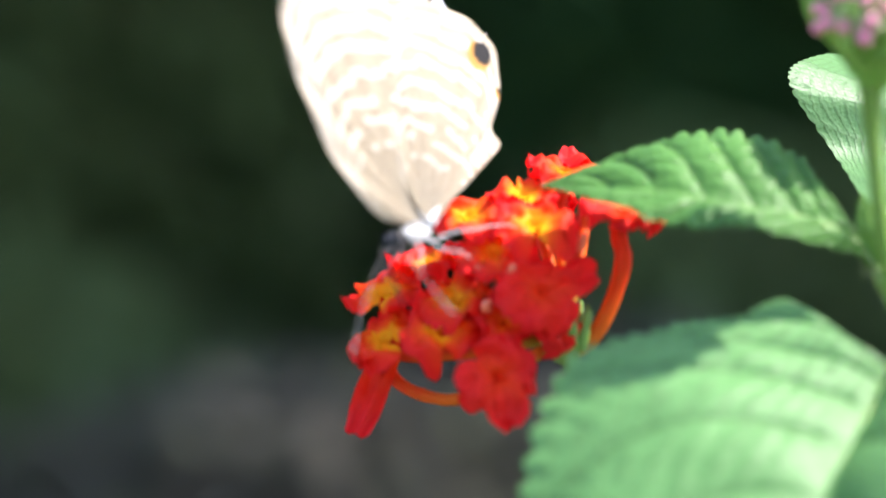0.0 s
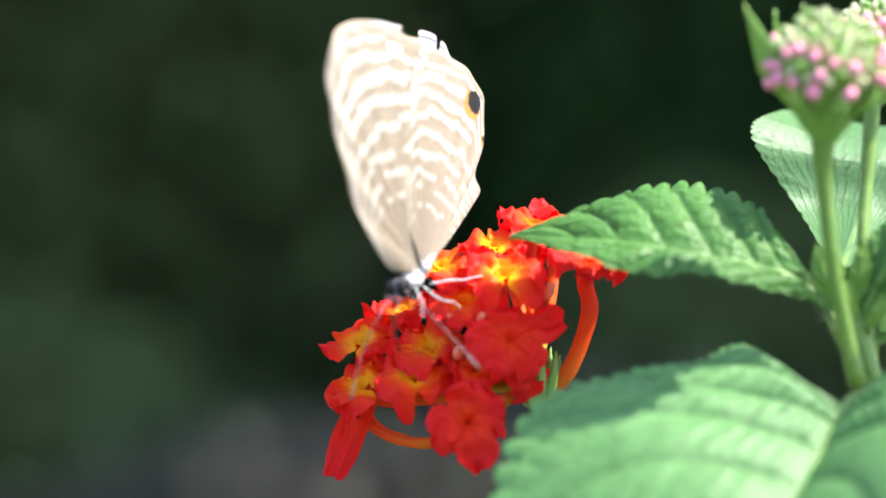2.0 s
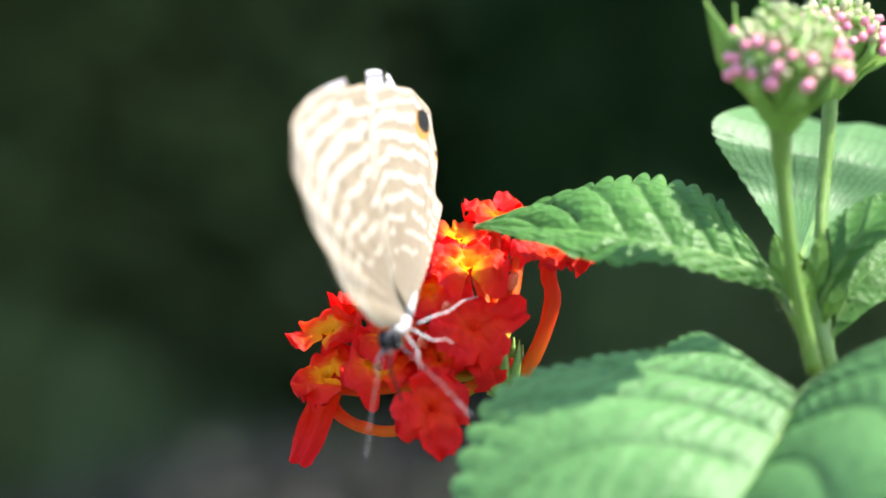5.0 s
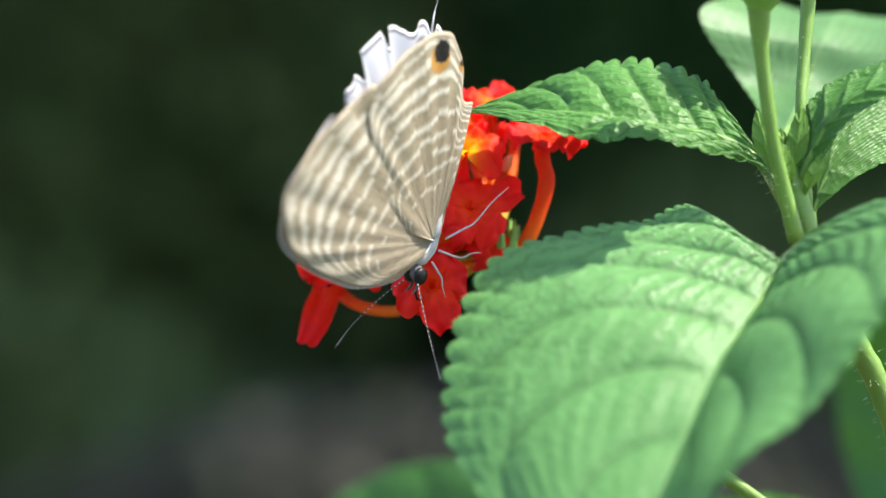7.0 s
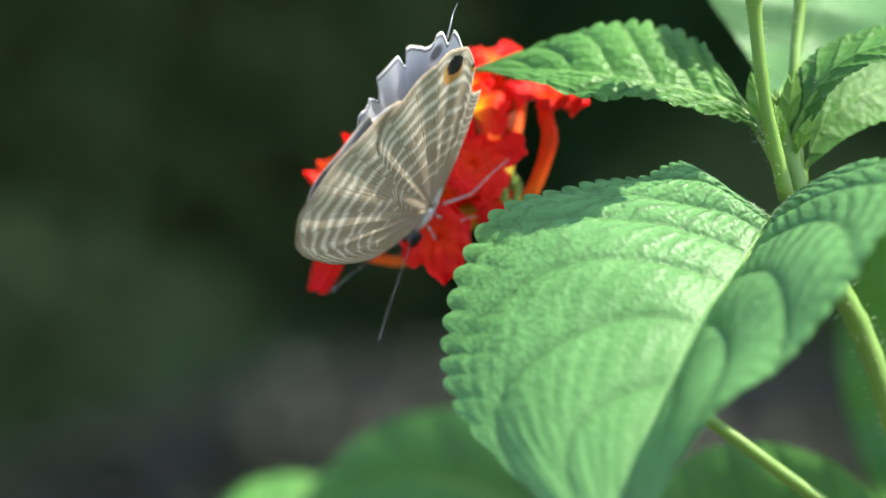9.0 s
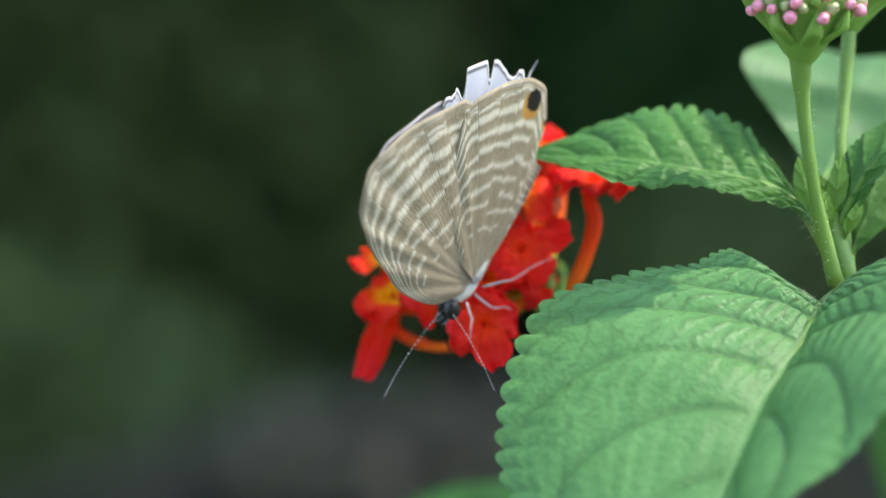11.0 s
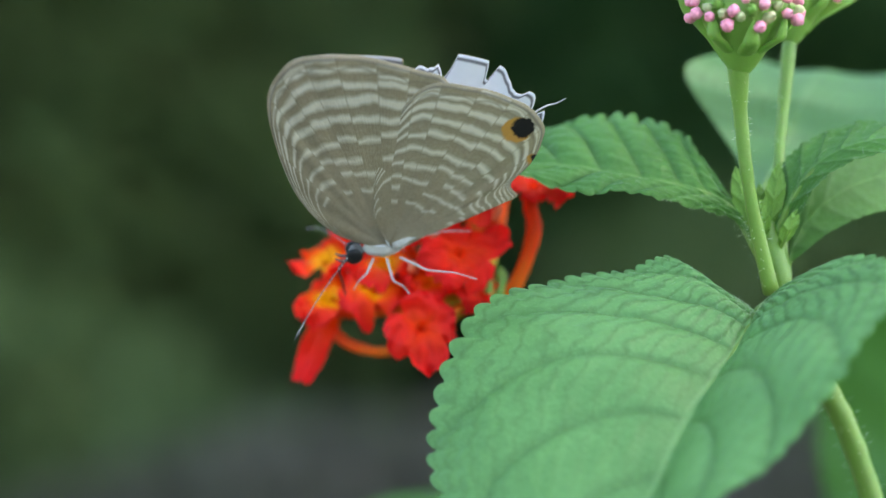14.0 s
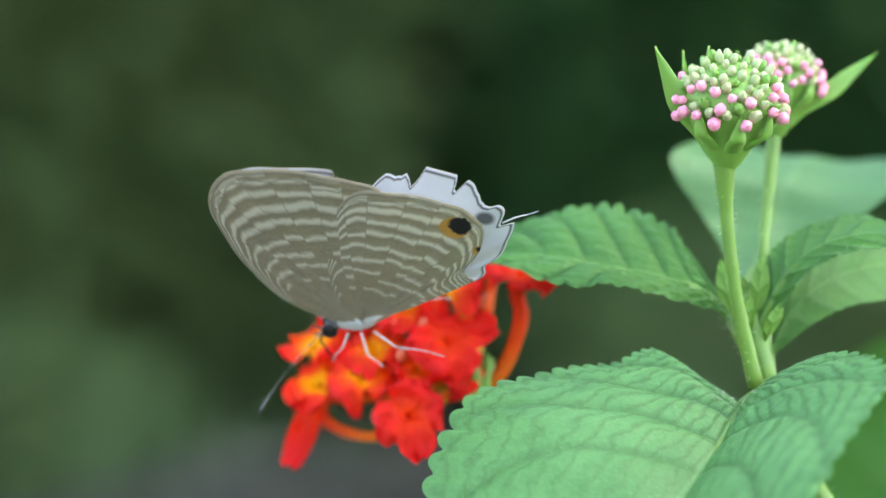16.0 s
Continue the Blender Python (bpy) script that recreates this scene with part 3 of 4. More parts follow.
# ---- the lantana ----
def floret(parent, centre, facing, size, seed, age, lobes, path, thick=0.8):
    """One trumpet floret: separate ruffled lobes round a yellow funnel, on a curved tube; lobes: way, length, width, droop."""
    rnd = random.Random(seed)
    hung = max(long for way, long, wide, droop in lobes) > 1.8
    c, f = Vector(centre), (Vector(facing).normalized() + Vector((0.12, -0.05, 0.0 if hung else 0.34))).normalized()
    m = f.to_track_quat("Z", "Y").to_matrix()
    bm = bmesh.new()
    n_s, n_w = 12, 14
    for way, long, wide, droop in lobes:
        d = m.inverted() @ Vector(way)
        phi = math.atan2(d.y, d.x)
        cup, twist = rnd.uniform(-0.25, 0.35), rnd.uniform(-0.25, 0.25)
        kink, odd = rnd.uniform(-0.35, 0.35), rnd.uniform(0, 90)
        line, r, z = [], (0.15 - 0.06 * age) * size, -0.06 * size
        for i in range(n_s + 1):
            line.append((r, z))
            th = radians(32 + (droop - 32) * (i / n_s) ** 0.8)
            r, z = r + math.cos(th) * size * 0.85 * long / n_s, z + math.sin(th) * size * 0.85 * long / n_s

        def at(i, j, under):
            s, w = i / n_s, j / n_w * 2 - 1
            r0, z0 = line[i]
            q = Vector((s * 2.2, w * 1.3, odd))
            half = size * wide * 0.48 if long > 1.8 else size * wide * (0.24 + 0.42 * s ** 0.55) * math.sqrt(1 - 0.72 * max(0.0, (s - 0.5) / 0.5) ** 2.4)
            half *= 1 + 0.12 * noise.noise(q * 1.6 + Vector((3, 0, 0)))
            r1 = r0 - 0.10 * size * s * w * w * w * w + 0.11 * size * s * s * noise.noise(Vector((w * 1.8, odd, 2)))
            z1 = z0 + size * s * ((0.5 * cup - 0.16) * w * w + twist * w * s + 0.55 * noise.noise(q * 1.2)) + 0.12 * size * s * noise.noise(q * 3.0)
            z1 -= 0.07 * size * s * math.exp(-(w / 0.2) ** 2)
            z1 -= under * 0.14 * (1 - w ** 4) * (1 - s ** 6)
            a = phi + kink * s * s * 0.4
            x, y = r1, half * w
            return (c + m @ Vector((x * math.cos(a) - y * math.sin(a), x * math.sin(a) + y * math.cos(a), z1))) * MM

        hue = lambda i, j: (0.55 * age + i / n_s * (1 - 0.55 * age) * 0.95, j / n_w)
        grid(bm, [[at(i, j, 0) for j in range(n_w + 1)] for i in range(n_s + 1)], hue)
        grid(bm, [[at(i, n_w - j, 1) for j in range(n_w + 1)] for i in range(n_s + 1)], hue)
    deep = lambda i, j: (0.55 * age + 0.12 - 0.05 * i, j / 16)
    grid(bm, [[(c + m @ Vector((k * math.cos(t), k * math.sin(t), z))) * MM for t in [2 * math.pi * j / 16 for j in range(16)]]
              for k, z in ((0.03 * size, -0.20 * size), (0.08 * size, -0.13 * size), ((0.20 - 0.06 * age) * size, 0.02 * size))], deep, True)
    fl = part("floret", bm, PETAL, parent)
    b = bmesh.new()
    pts = [c - f * size * 0.10, c - f * size * 0.6] + [Vector(p) for p in path]
    tube_into(b, pts, [thick * 1.05, thick, thick * 0.95, thick * 0.85, thick * 0.6], 20, 10, False, 0.15)
    part("corolla_tube", b, TUBE, fl, "orange curved corolla tube")
    return fl


def fan(count, start, droop, seed):
    """Lobes spread evenly round a floret with uneven length, width and droop; start turns them, in degrees."""
    rnd = random.Random(seed)
    return [((math.cos(radians(start + 360 / count * k + rnd.uniform(-9, 9))), 0.0, math.sin(radians(start + 360 / count * k))),
             rnd.uniform(0.85, 1.1), (1.12 if count == 4 else 0.95) * rnd.uniform(0.85, 1.1), droop + rnd.uniform(-28, 28)) for k in range(count)]


def build_florets(head):
    """The open florets: centre, facing, size, age (0 young and yellow, 1 old and red), lobes, tube's way to the receptacle."""
    grown = []

    def grow(centre, facing, size, age, lobes, way):
        k = len(grown)
        grown.append(centre)
        root = (7.0 + 0.8 * math.cos(k), 4 + 0.8 * math.sin(k), -13.2 + 0.6 * math.sin(2 * k))
        floret(head, centre, facing, size, k + 1, age, lobes, way + [root], 0.95 if len(way) == 3 and age == 1.0 else 0.75)

    grow((-12.4, 7, -8.3), (-0.45, -0.62, 0.64), 4.7, 0.06, [((-1, 0, -0.15), 1.0, 1.1, -30), ((0.75, 0.2, 0.65), 0.95, 1.0, -10), ((0.6, 0, -0.75), 0.8, 1.0, -30), ((-0.4, 0.4, 0.8), 0.8, 1.0, -20)], [(-5, 6, -12)])
    grow((-12.2, 5, -13.1), (-0.45, -0.75, 0.48), 4.6, 0.10, [((-0.1, 0, -1), 1.0, 1.25, -25), ((-0.95, 0, -0.5), 0.95, 1.0, -30), ((0.85, 0.1, 0.5), 0.9, 1.0, -15), ((-0.5, 0.3, 0.8), 0.7, 1.0, 5)], [(-5, 5, -15)])
    grow((-12.3, 9, -15.0), (-0.25, -0.95, 0.25), 5.0, 0.85, [((-0.25, 0, -1), 2.32, 0.72, 0), ((-0.8, 0.3, 0.6), 0.4, 0.7, -20), ((0.7, 0.3, 0.7), 0.5, 0.7, -20)], [(-11.4, 9.5, -17.9), (-8, 7, -19.6), (-3, 5.0, -19.4)])
    grow((-6.3, 2, -11.9), (-0.2, -0.80, 0.55), 4.9, 0.14, [((0.85, 0, 0.6), 1.0, 1.1, -5), ((-0.6, 0, -0.8), 1.0, 1.1, -35), ((0.75, 0, -0.65), 1.05, 1.0, -35), ((-0.8, 0.1, 0.6), 0.8, 1.0, 10)], [(-1, 4, -14)])
    grow((-4.6, 3, -8.9), (-0.2, -0.70, 0.68), 4.3, 0.2, fan(4, 60, -20, 5), [(0, 5, -12)])
    grow((-0.4, -4, -16.7), (-0.05, -0.93, 0.02), 5.3, 0.95, [((0.24, 0, -1), 1.25, 0.82, -12), ((0.92, 0, 0.35), 0.95, 0.95, -40), ((-0.92, 0, -0.3), 0.95, 0.95, -35), ((0.1, 0, 1), 0.9, 0.9, 15), ((-0.6, 0, -0.9), 0.75, 0.8, -45)], [(3, 1, -15)])
    grow((4.3, -1.8, -7.6), (0.12, -0.90, 0.38), 5.5, 0.95, [((0.92, 0, 0.42), 1.28, 0.85, -10), ((-0.95, 0, -0.2), 1.0, 0.8, -15), ((-0.5, 0, -0.85), 0.95, 0.8, -45), ((0.7, 0.2, -0.75), 1.05, 0.9, -65), ((0.05, 0.2, 1), 0.8, 0.9, 0)], [(5.5, 1, -11)])
    grow((3.6, 0, -0.7), (0.02, -0.72, 0.68), 4.8, 0.16, [((0.95, 0, -0.25), 1.05, 1.25, -30), ((-0.7, 0, -0.7), 0.95, 1.0, -35), ((-0.75, 0.1, 0.6), 0.9, 1.0, -5), ((0.5, 0.2, 0.85), 0.9, 1.0, 0)], [(5, 3, -8)])
    grow((-3.3, 4, 0.2), (-0.25, -0.60, 0.75), 4.3, 0.15, fan(4, 20, -25, 8), [(2, 5, -8)])
    grow((2.6, 6, 2.4), (-0.05, -0.55, 0.83), 4.2, 0.10, fan(4, 70, -15, 9), [(4, 6, -6)])
    grow((7.2, 9, 5.0), (0.0, -0.40, 0.92), 4.8, 0.5, fan(5, 10, -20, 10), [(7, 7, -5)])
    grow((11.0, 13, 5.6), (0.25, -0.15, 0.95), 4.4, 0.85, fan(4, 50, -25, 11), [(9, 9, -5)])
    grow((13.2, 2, 0.6), (0.05, -0.55, 0.83), 5.0, 1.0, [((-1, 0, -0.05), 1.0, 1.1, -25), ((1, 0, -0.1), 1.1, 0.95, -15), ((0.15, 0, -1), 0.75, 1.1, -60), ((0, 0.4, 1), 0.8, 1.0, 0)], [(13.3, 3, -5.0), (11.7, 3.3, -10.2), (9.2, 3.6, -14.2)])
    grow((-0.8, 1.5, -3.6), (-0.25, -0.75, 0.62), 4.6, 0.38, fan(5, 35, -15, 13), [(3, 4, -9)])
    grow((-7.8, 9, -5.0), (-0.45, -0.35, 0.83), 4.3, 0.3, fan(4, 30, -25, 14), [(-2, 7, -10)])
    grow((6.6, 1, -11.6), (0.55, -0.80, -0.10), 3.5, 0.95, fan(4, 45, -30, 15), [(6.6, 3, -12.6)])
    grow((0.6, 0.5, -11.2), (0.05, -0.88, 0.40), 3.6, 0.55, fan(4, 15, -10, 16), [(4, 3, -12)])
    grow((-1.0, 12, 0.5), (-0.25, 0.25, 0.93), 4.6, 0.4, fan(5, 0, -20, 17), [(3, 8, -7)])
    grow((5.0, 16, 1.5), (0.10, 0.60, 0.80), 4.4, 0.7, fan(4, 40, -20, 18), [(6, 10, -6)])
    grow((-7.0, 15, -5.0), (-0.55, 0.45, 0.70), 4.3, 0.5, fan(5, 10, -20, 19), [(-1, 9, -10)])


def build_plant():
    plant = empty("lantana_plant", "flowering lantana with toothed green leaves, red flowers and pink buds", "plant")
    # stems
    stem = tube("stem", [(40.5, -4, -2), (42, -7, -9), (43.5, -6.5, -14), (47.3, -2.5, -22), (51.4, -0.6, -29.5), (55.6, 0.5, -42.2), (58.5, 2, -58), (64, 6, -120), (68, 10, -300), (70, 10, -520)],
                [1.0, 1.25, 1.35, 1.4, 1.4, 1.45, 1.5, 1.8, 2.6, 3.2], STEM, plant, "", 60, 12, 0.12)
    tube("peduncle", [(36.7, -13.6, 14.8), (37.1, -12.4, 8), (38.5, -11.2, -2), (41.1, -9, -12.6)], [1.4, 0.8, 0.75, 1.0], STEM, plant, "", 20, 12, 0.1)
    tube("peduncle", [(44.6, 1, 19.4), (43.4, -1, 9), (42.6, -3.5, 2), (42.6, -6, -9)], [0.95, 0.7, 0.7, 0.9], STEM, plant, "", 20, 10, 0.1)
    tube("peduncle", [(7.2, 3, -14.5), (10, 2, -20), (20, 0, -31), (32.8, -2, -39.4), (44.7, 0, -48.2), (54.1, 1.5, -54.6), (59, 2.5, -59)], [1.1, 0.85, 0.8, 0.85, 0.9, 1.1], STEM, plant, "", 30, 10, 0.1)
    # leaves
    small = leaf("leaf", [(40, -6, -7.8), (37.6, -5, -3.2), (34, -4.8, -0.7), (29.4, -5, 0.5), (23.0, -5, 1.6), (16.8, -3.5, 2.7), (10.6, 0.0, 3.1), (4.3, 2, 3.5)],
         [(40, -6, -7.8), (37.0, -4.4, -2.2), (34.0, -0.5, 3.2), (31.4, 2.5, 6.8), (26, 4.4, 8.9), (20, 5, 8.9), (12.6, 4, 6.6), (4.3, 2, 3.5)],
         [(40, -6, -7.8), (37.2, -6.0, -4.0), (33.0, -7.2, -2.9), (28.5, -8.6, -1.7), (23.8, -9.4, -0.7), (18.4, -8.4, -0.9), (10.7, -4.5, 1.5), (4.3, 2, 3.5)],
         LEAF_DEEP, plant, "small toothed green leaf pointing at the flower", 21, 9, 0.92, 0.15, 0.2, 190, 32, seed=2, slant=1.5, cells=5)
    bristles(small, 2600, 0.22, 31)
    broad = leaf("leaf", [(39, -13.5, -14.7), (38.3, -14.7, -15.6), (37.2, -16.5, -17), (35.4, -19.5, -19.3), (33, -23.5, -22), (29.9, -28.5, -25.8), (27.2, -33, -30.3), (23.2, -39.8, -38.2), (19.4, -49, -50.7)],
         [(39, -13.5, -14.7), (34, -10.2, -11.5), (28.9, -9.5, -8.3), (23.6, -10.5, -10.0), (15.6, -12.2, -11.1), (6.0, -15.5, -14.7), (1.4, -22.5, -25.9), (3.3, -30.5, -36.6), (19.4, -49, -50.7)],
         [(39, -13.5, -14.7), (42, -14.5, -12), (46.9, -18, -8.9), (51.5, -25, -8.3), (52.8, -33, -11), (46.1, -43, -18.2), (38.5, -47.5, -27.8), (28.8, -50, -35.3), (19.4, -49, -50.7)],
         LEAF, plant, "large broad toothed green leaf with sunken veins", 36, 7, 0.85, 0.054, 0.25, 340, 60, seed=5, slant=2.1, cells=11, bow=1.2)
    bristles(broad, 4200, 0.2, 32, 0.03, 0.40)
    leaf("leaf", set_back([(40.5, 1, -1), (44, 5, 6), (47, 9, 12), (50, 16, 15.5), (53, 24, 16), (56, 32, 14)], 14),
         set_back([(40.5, 1, -1), (37, 5, 6), (32, 6, 14), (34, 10, 17), (42, 22, 18), (56, 32, 14)], 14),
         set_back([(40.5, 1, -1), (48, 3, 4), (57, 5, 9), (62, 10, 14), (60, 22, 16), (56, 32, 14)], 14),
         LEAF_PALE, plant, "pale green leaf seen from its underside", 30, 7, 0.15, 0.04, 0.22, seed=8)
    arch = leaf("leaf", [(41.5, -6, -7), (43.5, -7, -2), (46, -8, 2), (50, -9, 4.5), (55, -10, 5.5), (62, -12, 4)],
         [(41.5, -6, -7), (42.2, -5, 0.5), (44.2, -4, 4.3), (49, -3, 7), (55, -4, 8), (62, -12, 4)],
         [(41.5, -6, -7), (44.0, -8.4, -3.6), (46.7, -10.4, 0.6), (50.7, -12, 3.1), (55.6, -13, 4.0), (62, -12, 4)],
         LEAF_DEEP, plant, "arching toothed green leaf beside the bud stems", 20, 8, 0.5, 0.12, 0.2, 150, 26, seed=11, slant=1.2, cells=4, rib=0.5)
    bristles(arch, 1300, 0.22, 33)
    leaf("leaf", [(43.6, -3, -9.5), (45.5, -2, -5), (49, 0, -1.5), (54, 3, 1), (60, 6, 2), (66, 9, 1)],
         [(43.6, -3, -9.5), (45, -1, -2), (48.5, 2, 3), (54, 6, 6), (61, 9, 6), (66, 9, 1)],
         [(43.6, -3, -9.5), (46, -3, -7.5), (49.5, -2, -5), (54.5, 0, -3), (60, 4, -2), (66, 9, 1)],
         LEAF_DEEP, plant, "narrow green leaf behind the arching one", 18, 7, 0.22, 0.05, 0.2, seed=13, slant=1.0, rib=0.45)
    leaf("leaf", set_back([(30.0, 14.0, -62.0), (20.4, 21.6, -54.1), (8.3, 30.4, -51.2), (-3.2, 38.3, -49.1), (-12.8, 43.5, -50.7), (-23.7, 48.3, -55.4)], 40),
         set_back([(30.0, 14.0, -62.0), (21.9, 23.2, -44.9), (8.2, 33.9, -39.8), (-4.2, 41.7, -39.9), (-14.9, 46.5, -45.0), (-23.7, 48.3, -55.4)], 40),
         set_back([(30.0, 14.0, -62.0), (20.7, 18.1, -65.4), (6.4, 27.5, -65.4), (-6.5, 36.0, -63.6), (-16.3, 42.6, -60.3), (-23.7, 48.3, -55.4)], 40),
         LEAF_DEEP, plant, "broad green leaf low under the flower", 26, 7, 0.6, 0.05, 0.25, seed=14)
    leaf("leaf", [(-6.0, 95, -88.0), (-13, 93, -79), (-20, 92, -72), (-28, 92, -67), (-37, 93, -66), (-46, 95, -70)],
         [(-6.0, 95, -88.0), (-8, 100, -74), (-14, 106, -63), (-24, 108, -58), (-35, 104, -59), (-46, 95, -70)],
         [(-6.0, 95, -88.0), (-16, 84, -86), (-26, 80, -82), (-34, 80, -77), (-41, 86, -73), (-46, 95, -70)],
         LEAF_DEEP, plant, "green leaf low below the flower", 22, 7, 0.5, 0.05, 0.25, seed=27)
    tube("petiole", [(-6, 95, -88), (16, 60, -106), (45, 25, -120), (64, 6, -122)], [0.8, 0.9, 1.0, 1.2], STEM, plant, "", 20, 8, 0.1)
    leaf("leaf", set_back([(57.0, 3.0, -54.0), (48.9, 9.6, -52.0), (39.5, 16.2, -51.9), (29.5, 21.7, -54.8), (19.2, 25.8, -61.7)], 18),
         set_back([(57.0, 3.0, -54.0), (49.2, 11.1, -45.2), (38.9, 19.0, -43.0), (29.2, 24.1, -47.0), (19.2, 25.8, -61.7)], 18),
         set_back([(57.0, 3.0, -54.0), (49.7, 7.2, -60.1), (40.3, 12.7, -63.6), (29.0, 19.2, -65.6), (19.2, 25.8, -61.7)], 18),
         LEAF_DEEP, plant, "broad green leaf low on the stem", 26, 7, 0.6, 0.05, 0.25, seed=21)
    leaf("leaf", set_back([(60, 5, -62), (63, 35, -52), (66, 50, -40), (71, 46, -28), (79, 40, -17), (88, 34, -10)], 45),
         set_back([(60, 5, -62), (56.5, 48, -48), (54.5, 58, -34), (56.5, 54, -20), (66, 44, -8), (88, 34, -10)], 45),
         set_back([(60, 5, -62), (70, 26, -56), (80, 34, -47), (88, 36, -36), (92, 34, -24), (88, 34, -10)], 45),
         LEAF_DEEP, plant, "broad green leaf behind the stem", 26, 7, 0.6, 0.05, 0.25, seed=23)
    for k, (base, tip, wide) in enumerate((((39.0, -5.0, -5.6), (37.3, -4.6, 2.6), 1.25), ((41.2, -5.4, -5.4), (42.3, -5.6, 3.0), 1.2), ((40.4, -7.4, -6.6), (39.6, -8.6, -1.4), 1.0), ((42.2, -7.2, -7.4), (44.2, -8.2, -2.6), 1.0), ((41.0, -4.2, -6.0), (40.2, -3.4, 0.6), 0.9))):
        b0, t0 = Vector(base), Vector(tip)
        across = Vector((1, 0.15 * (k - 2), 0.1))
        mid = [b0.lerp(t0, q) + Vector((0, -0.9 * math.sin(math.pi * q), 0)) for q in (0, 0.3, 0.6, 0.85, 1)]
        span = [across * wide * q for q in (0, 0.85, 1.0, 0.55, 0)]
        leaf("leaf", mid, [p - q for p, q in zip(mid, span)], [p + q for p, q in zip(mid, span)], LEAF_YOUNG, plant, "tiny young leaf in the leaf axil", 8, 4, 0.3, 0.14, 0.15, 50, 10, seed=17 + 2 * k, rib=0.2)
    tube("petiole", [(39.2, -5.6, -6.2), (40.2, -6.2, -8.4), (41.2, -6.8, -10.4), (42.2, -7.4, -12.4)], [0.55, 0.7, 0.8, 1.0], STEM, plant, "", 14, 10, 0.1)
    tube("petiole", [(39.2, -10.2, -15.2), (40.6, -9.4, -14.2), (42.4, -7.6, -13.4)], [0.8, 0.9, 1.05], STEM, plant, "", 8, 10, 0.1)
    tube("petiole", [(43.6, -3, -9.5), (43.4, -4.6, -11.5), (43.2, -6.2, -13.2)], [0.6, 0.7, 0.9], STEM, plant, "", 8, 10, 0.1)
    tube("petiole", [(30, 14, -62), (42, 10, -60), (59, 3, -60)], [0.8, 0.8, 1.0], STEM, plant, "", 12, 10, 0.1)
    hairs([(36.7, -13.6, 14.8), (37.1, -12.4, 8), (38.5, -11.2, -2), (41.1, -9, -12.6)], 0.8, 80, 0.3, plant, 1)
    hairs([(44.6, 1, 19.4), (43.4, -1, 9), (42.6, -3.5, 2), (42.6, -6, -9)], 0.75, 60, 0.3, plant, 2)
    hairs([(43.5, -6.5, -14), (47.3, -2.5, -22), (51.4, -0.6, -29.5), (55.6, 0.5, -42.2)], 1.4, 110, 0.5, plant, 3)
    hairs([(37.6, -5.3, -3.6), (40.2, -6.2, -8.4), (42.2, -7.4, -12.4)], 0.85, 90, 0.35, plant, 5)
    # flower head
    head = part("flower_head", receptacle((7.0, 4, -13.6), 1.8), BRACT, plant, "round head of red and orange lantana florets")
    build_florets(head)
    head.location, head.scale = (0, 0.005, 0), (1.0176, 1.0176, 1.0176)
    for k, (c, way) in enumerate((((-2.0, 0.2, -6.2), (-0.3, -0.7, 0.7)), ((1.2, -0.4, -5.9), (0.1, -0.8, 0.6)), ((-1.4, -0.2, -9.6), (0.0, -0.9, 0.4)), ((8.6, 0.5, -2.8), (0.3, -0.7, 0.7)))):
        turn = Vector(way).to_track_quat("Z", "Y").to_matrix()
        b = bmesh.new()
        ball_into(b, c, (0.6, 0.6, 1.5), turn, 12, 8, 0.3)
        bud = part("bud", b, BUD_PEACH, head, "closed peach-pink bud")
        b = bmesh.new()
        tube_into(b, [Vector(c), Vector(c) - Vector(way) * 3, Vector((5, 3, -11))], [0.55, 0.6, 0.4], 10, 8)
        part("corolla_tube", b, TUBE, bud)
    for k in range(9):
        a = k * 0.7 + 3.6
        out = Vector((math.cos(a), math.sin(a), 0))
        o = Vector((7.0, 4, -14.4))
        b = bmesh.new()
        tube_into(b, [o, o + out * 1.9 + Vector((0, 0, 0.6)), o + out * 2.6 + Vector((0, 0, 2.6)), o + out * 3.0 + Vector((0, 0, 4.8 + 0.6 * math.sin(3 * k)))], [0.4, 0.85, 0.6, 0.08], 12, 8)
        part("bract", b, BRACT, head)
    bud_head(plant, (37.0, -13.5, 14.6), (0.02, -0.32, 1), 6.3, 4, [(180, 14.0, 4.0), (140, 12.5, 1.5), (110, 12.8, 0.8), (60, 10, 0.6), (20, 7.5, 1.2), (228, 7.5, 0.2), (275, 6.6, 0.3), (318, 7.2, 0.2)])
    bud_head(plant, (44.6, 1, 19.0), (0.08, 0.05, 1), 5.4, 9, [(358, 11.0, 8.5), (40, 9.5, 1.2), (100, 10, 0.8), (165, 10, 0.6), (225, 7.5, 0.4), (275, 6.8, 0.3), (315, 7.4, 0.6)])
    return plant


def receptacle(c, r):
    bm = bmesh.new()
    ball_into(bm, c, (r, r, r * 1.3), None, 14, 10, 0.2)
    return bm


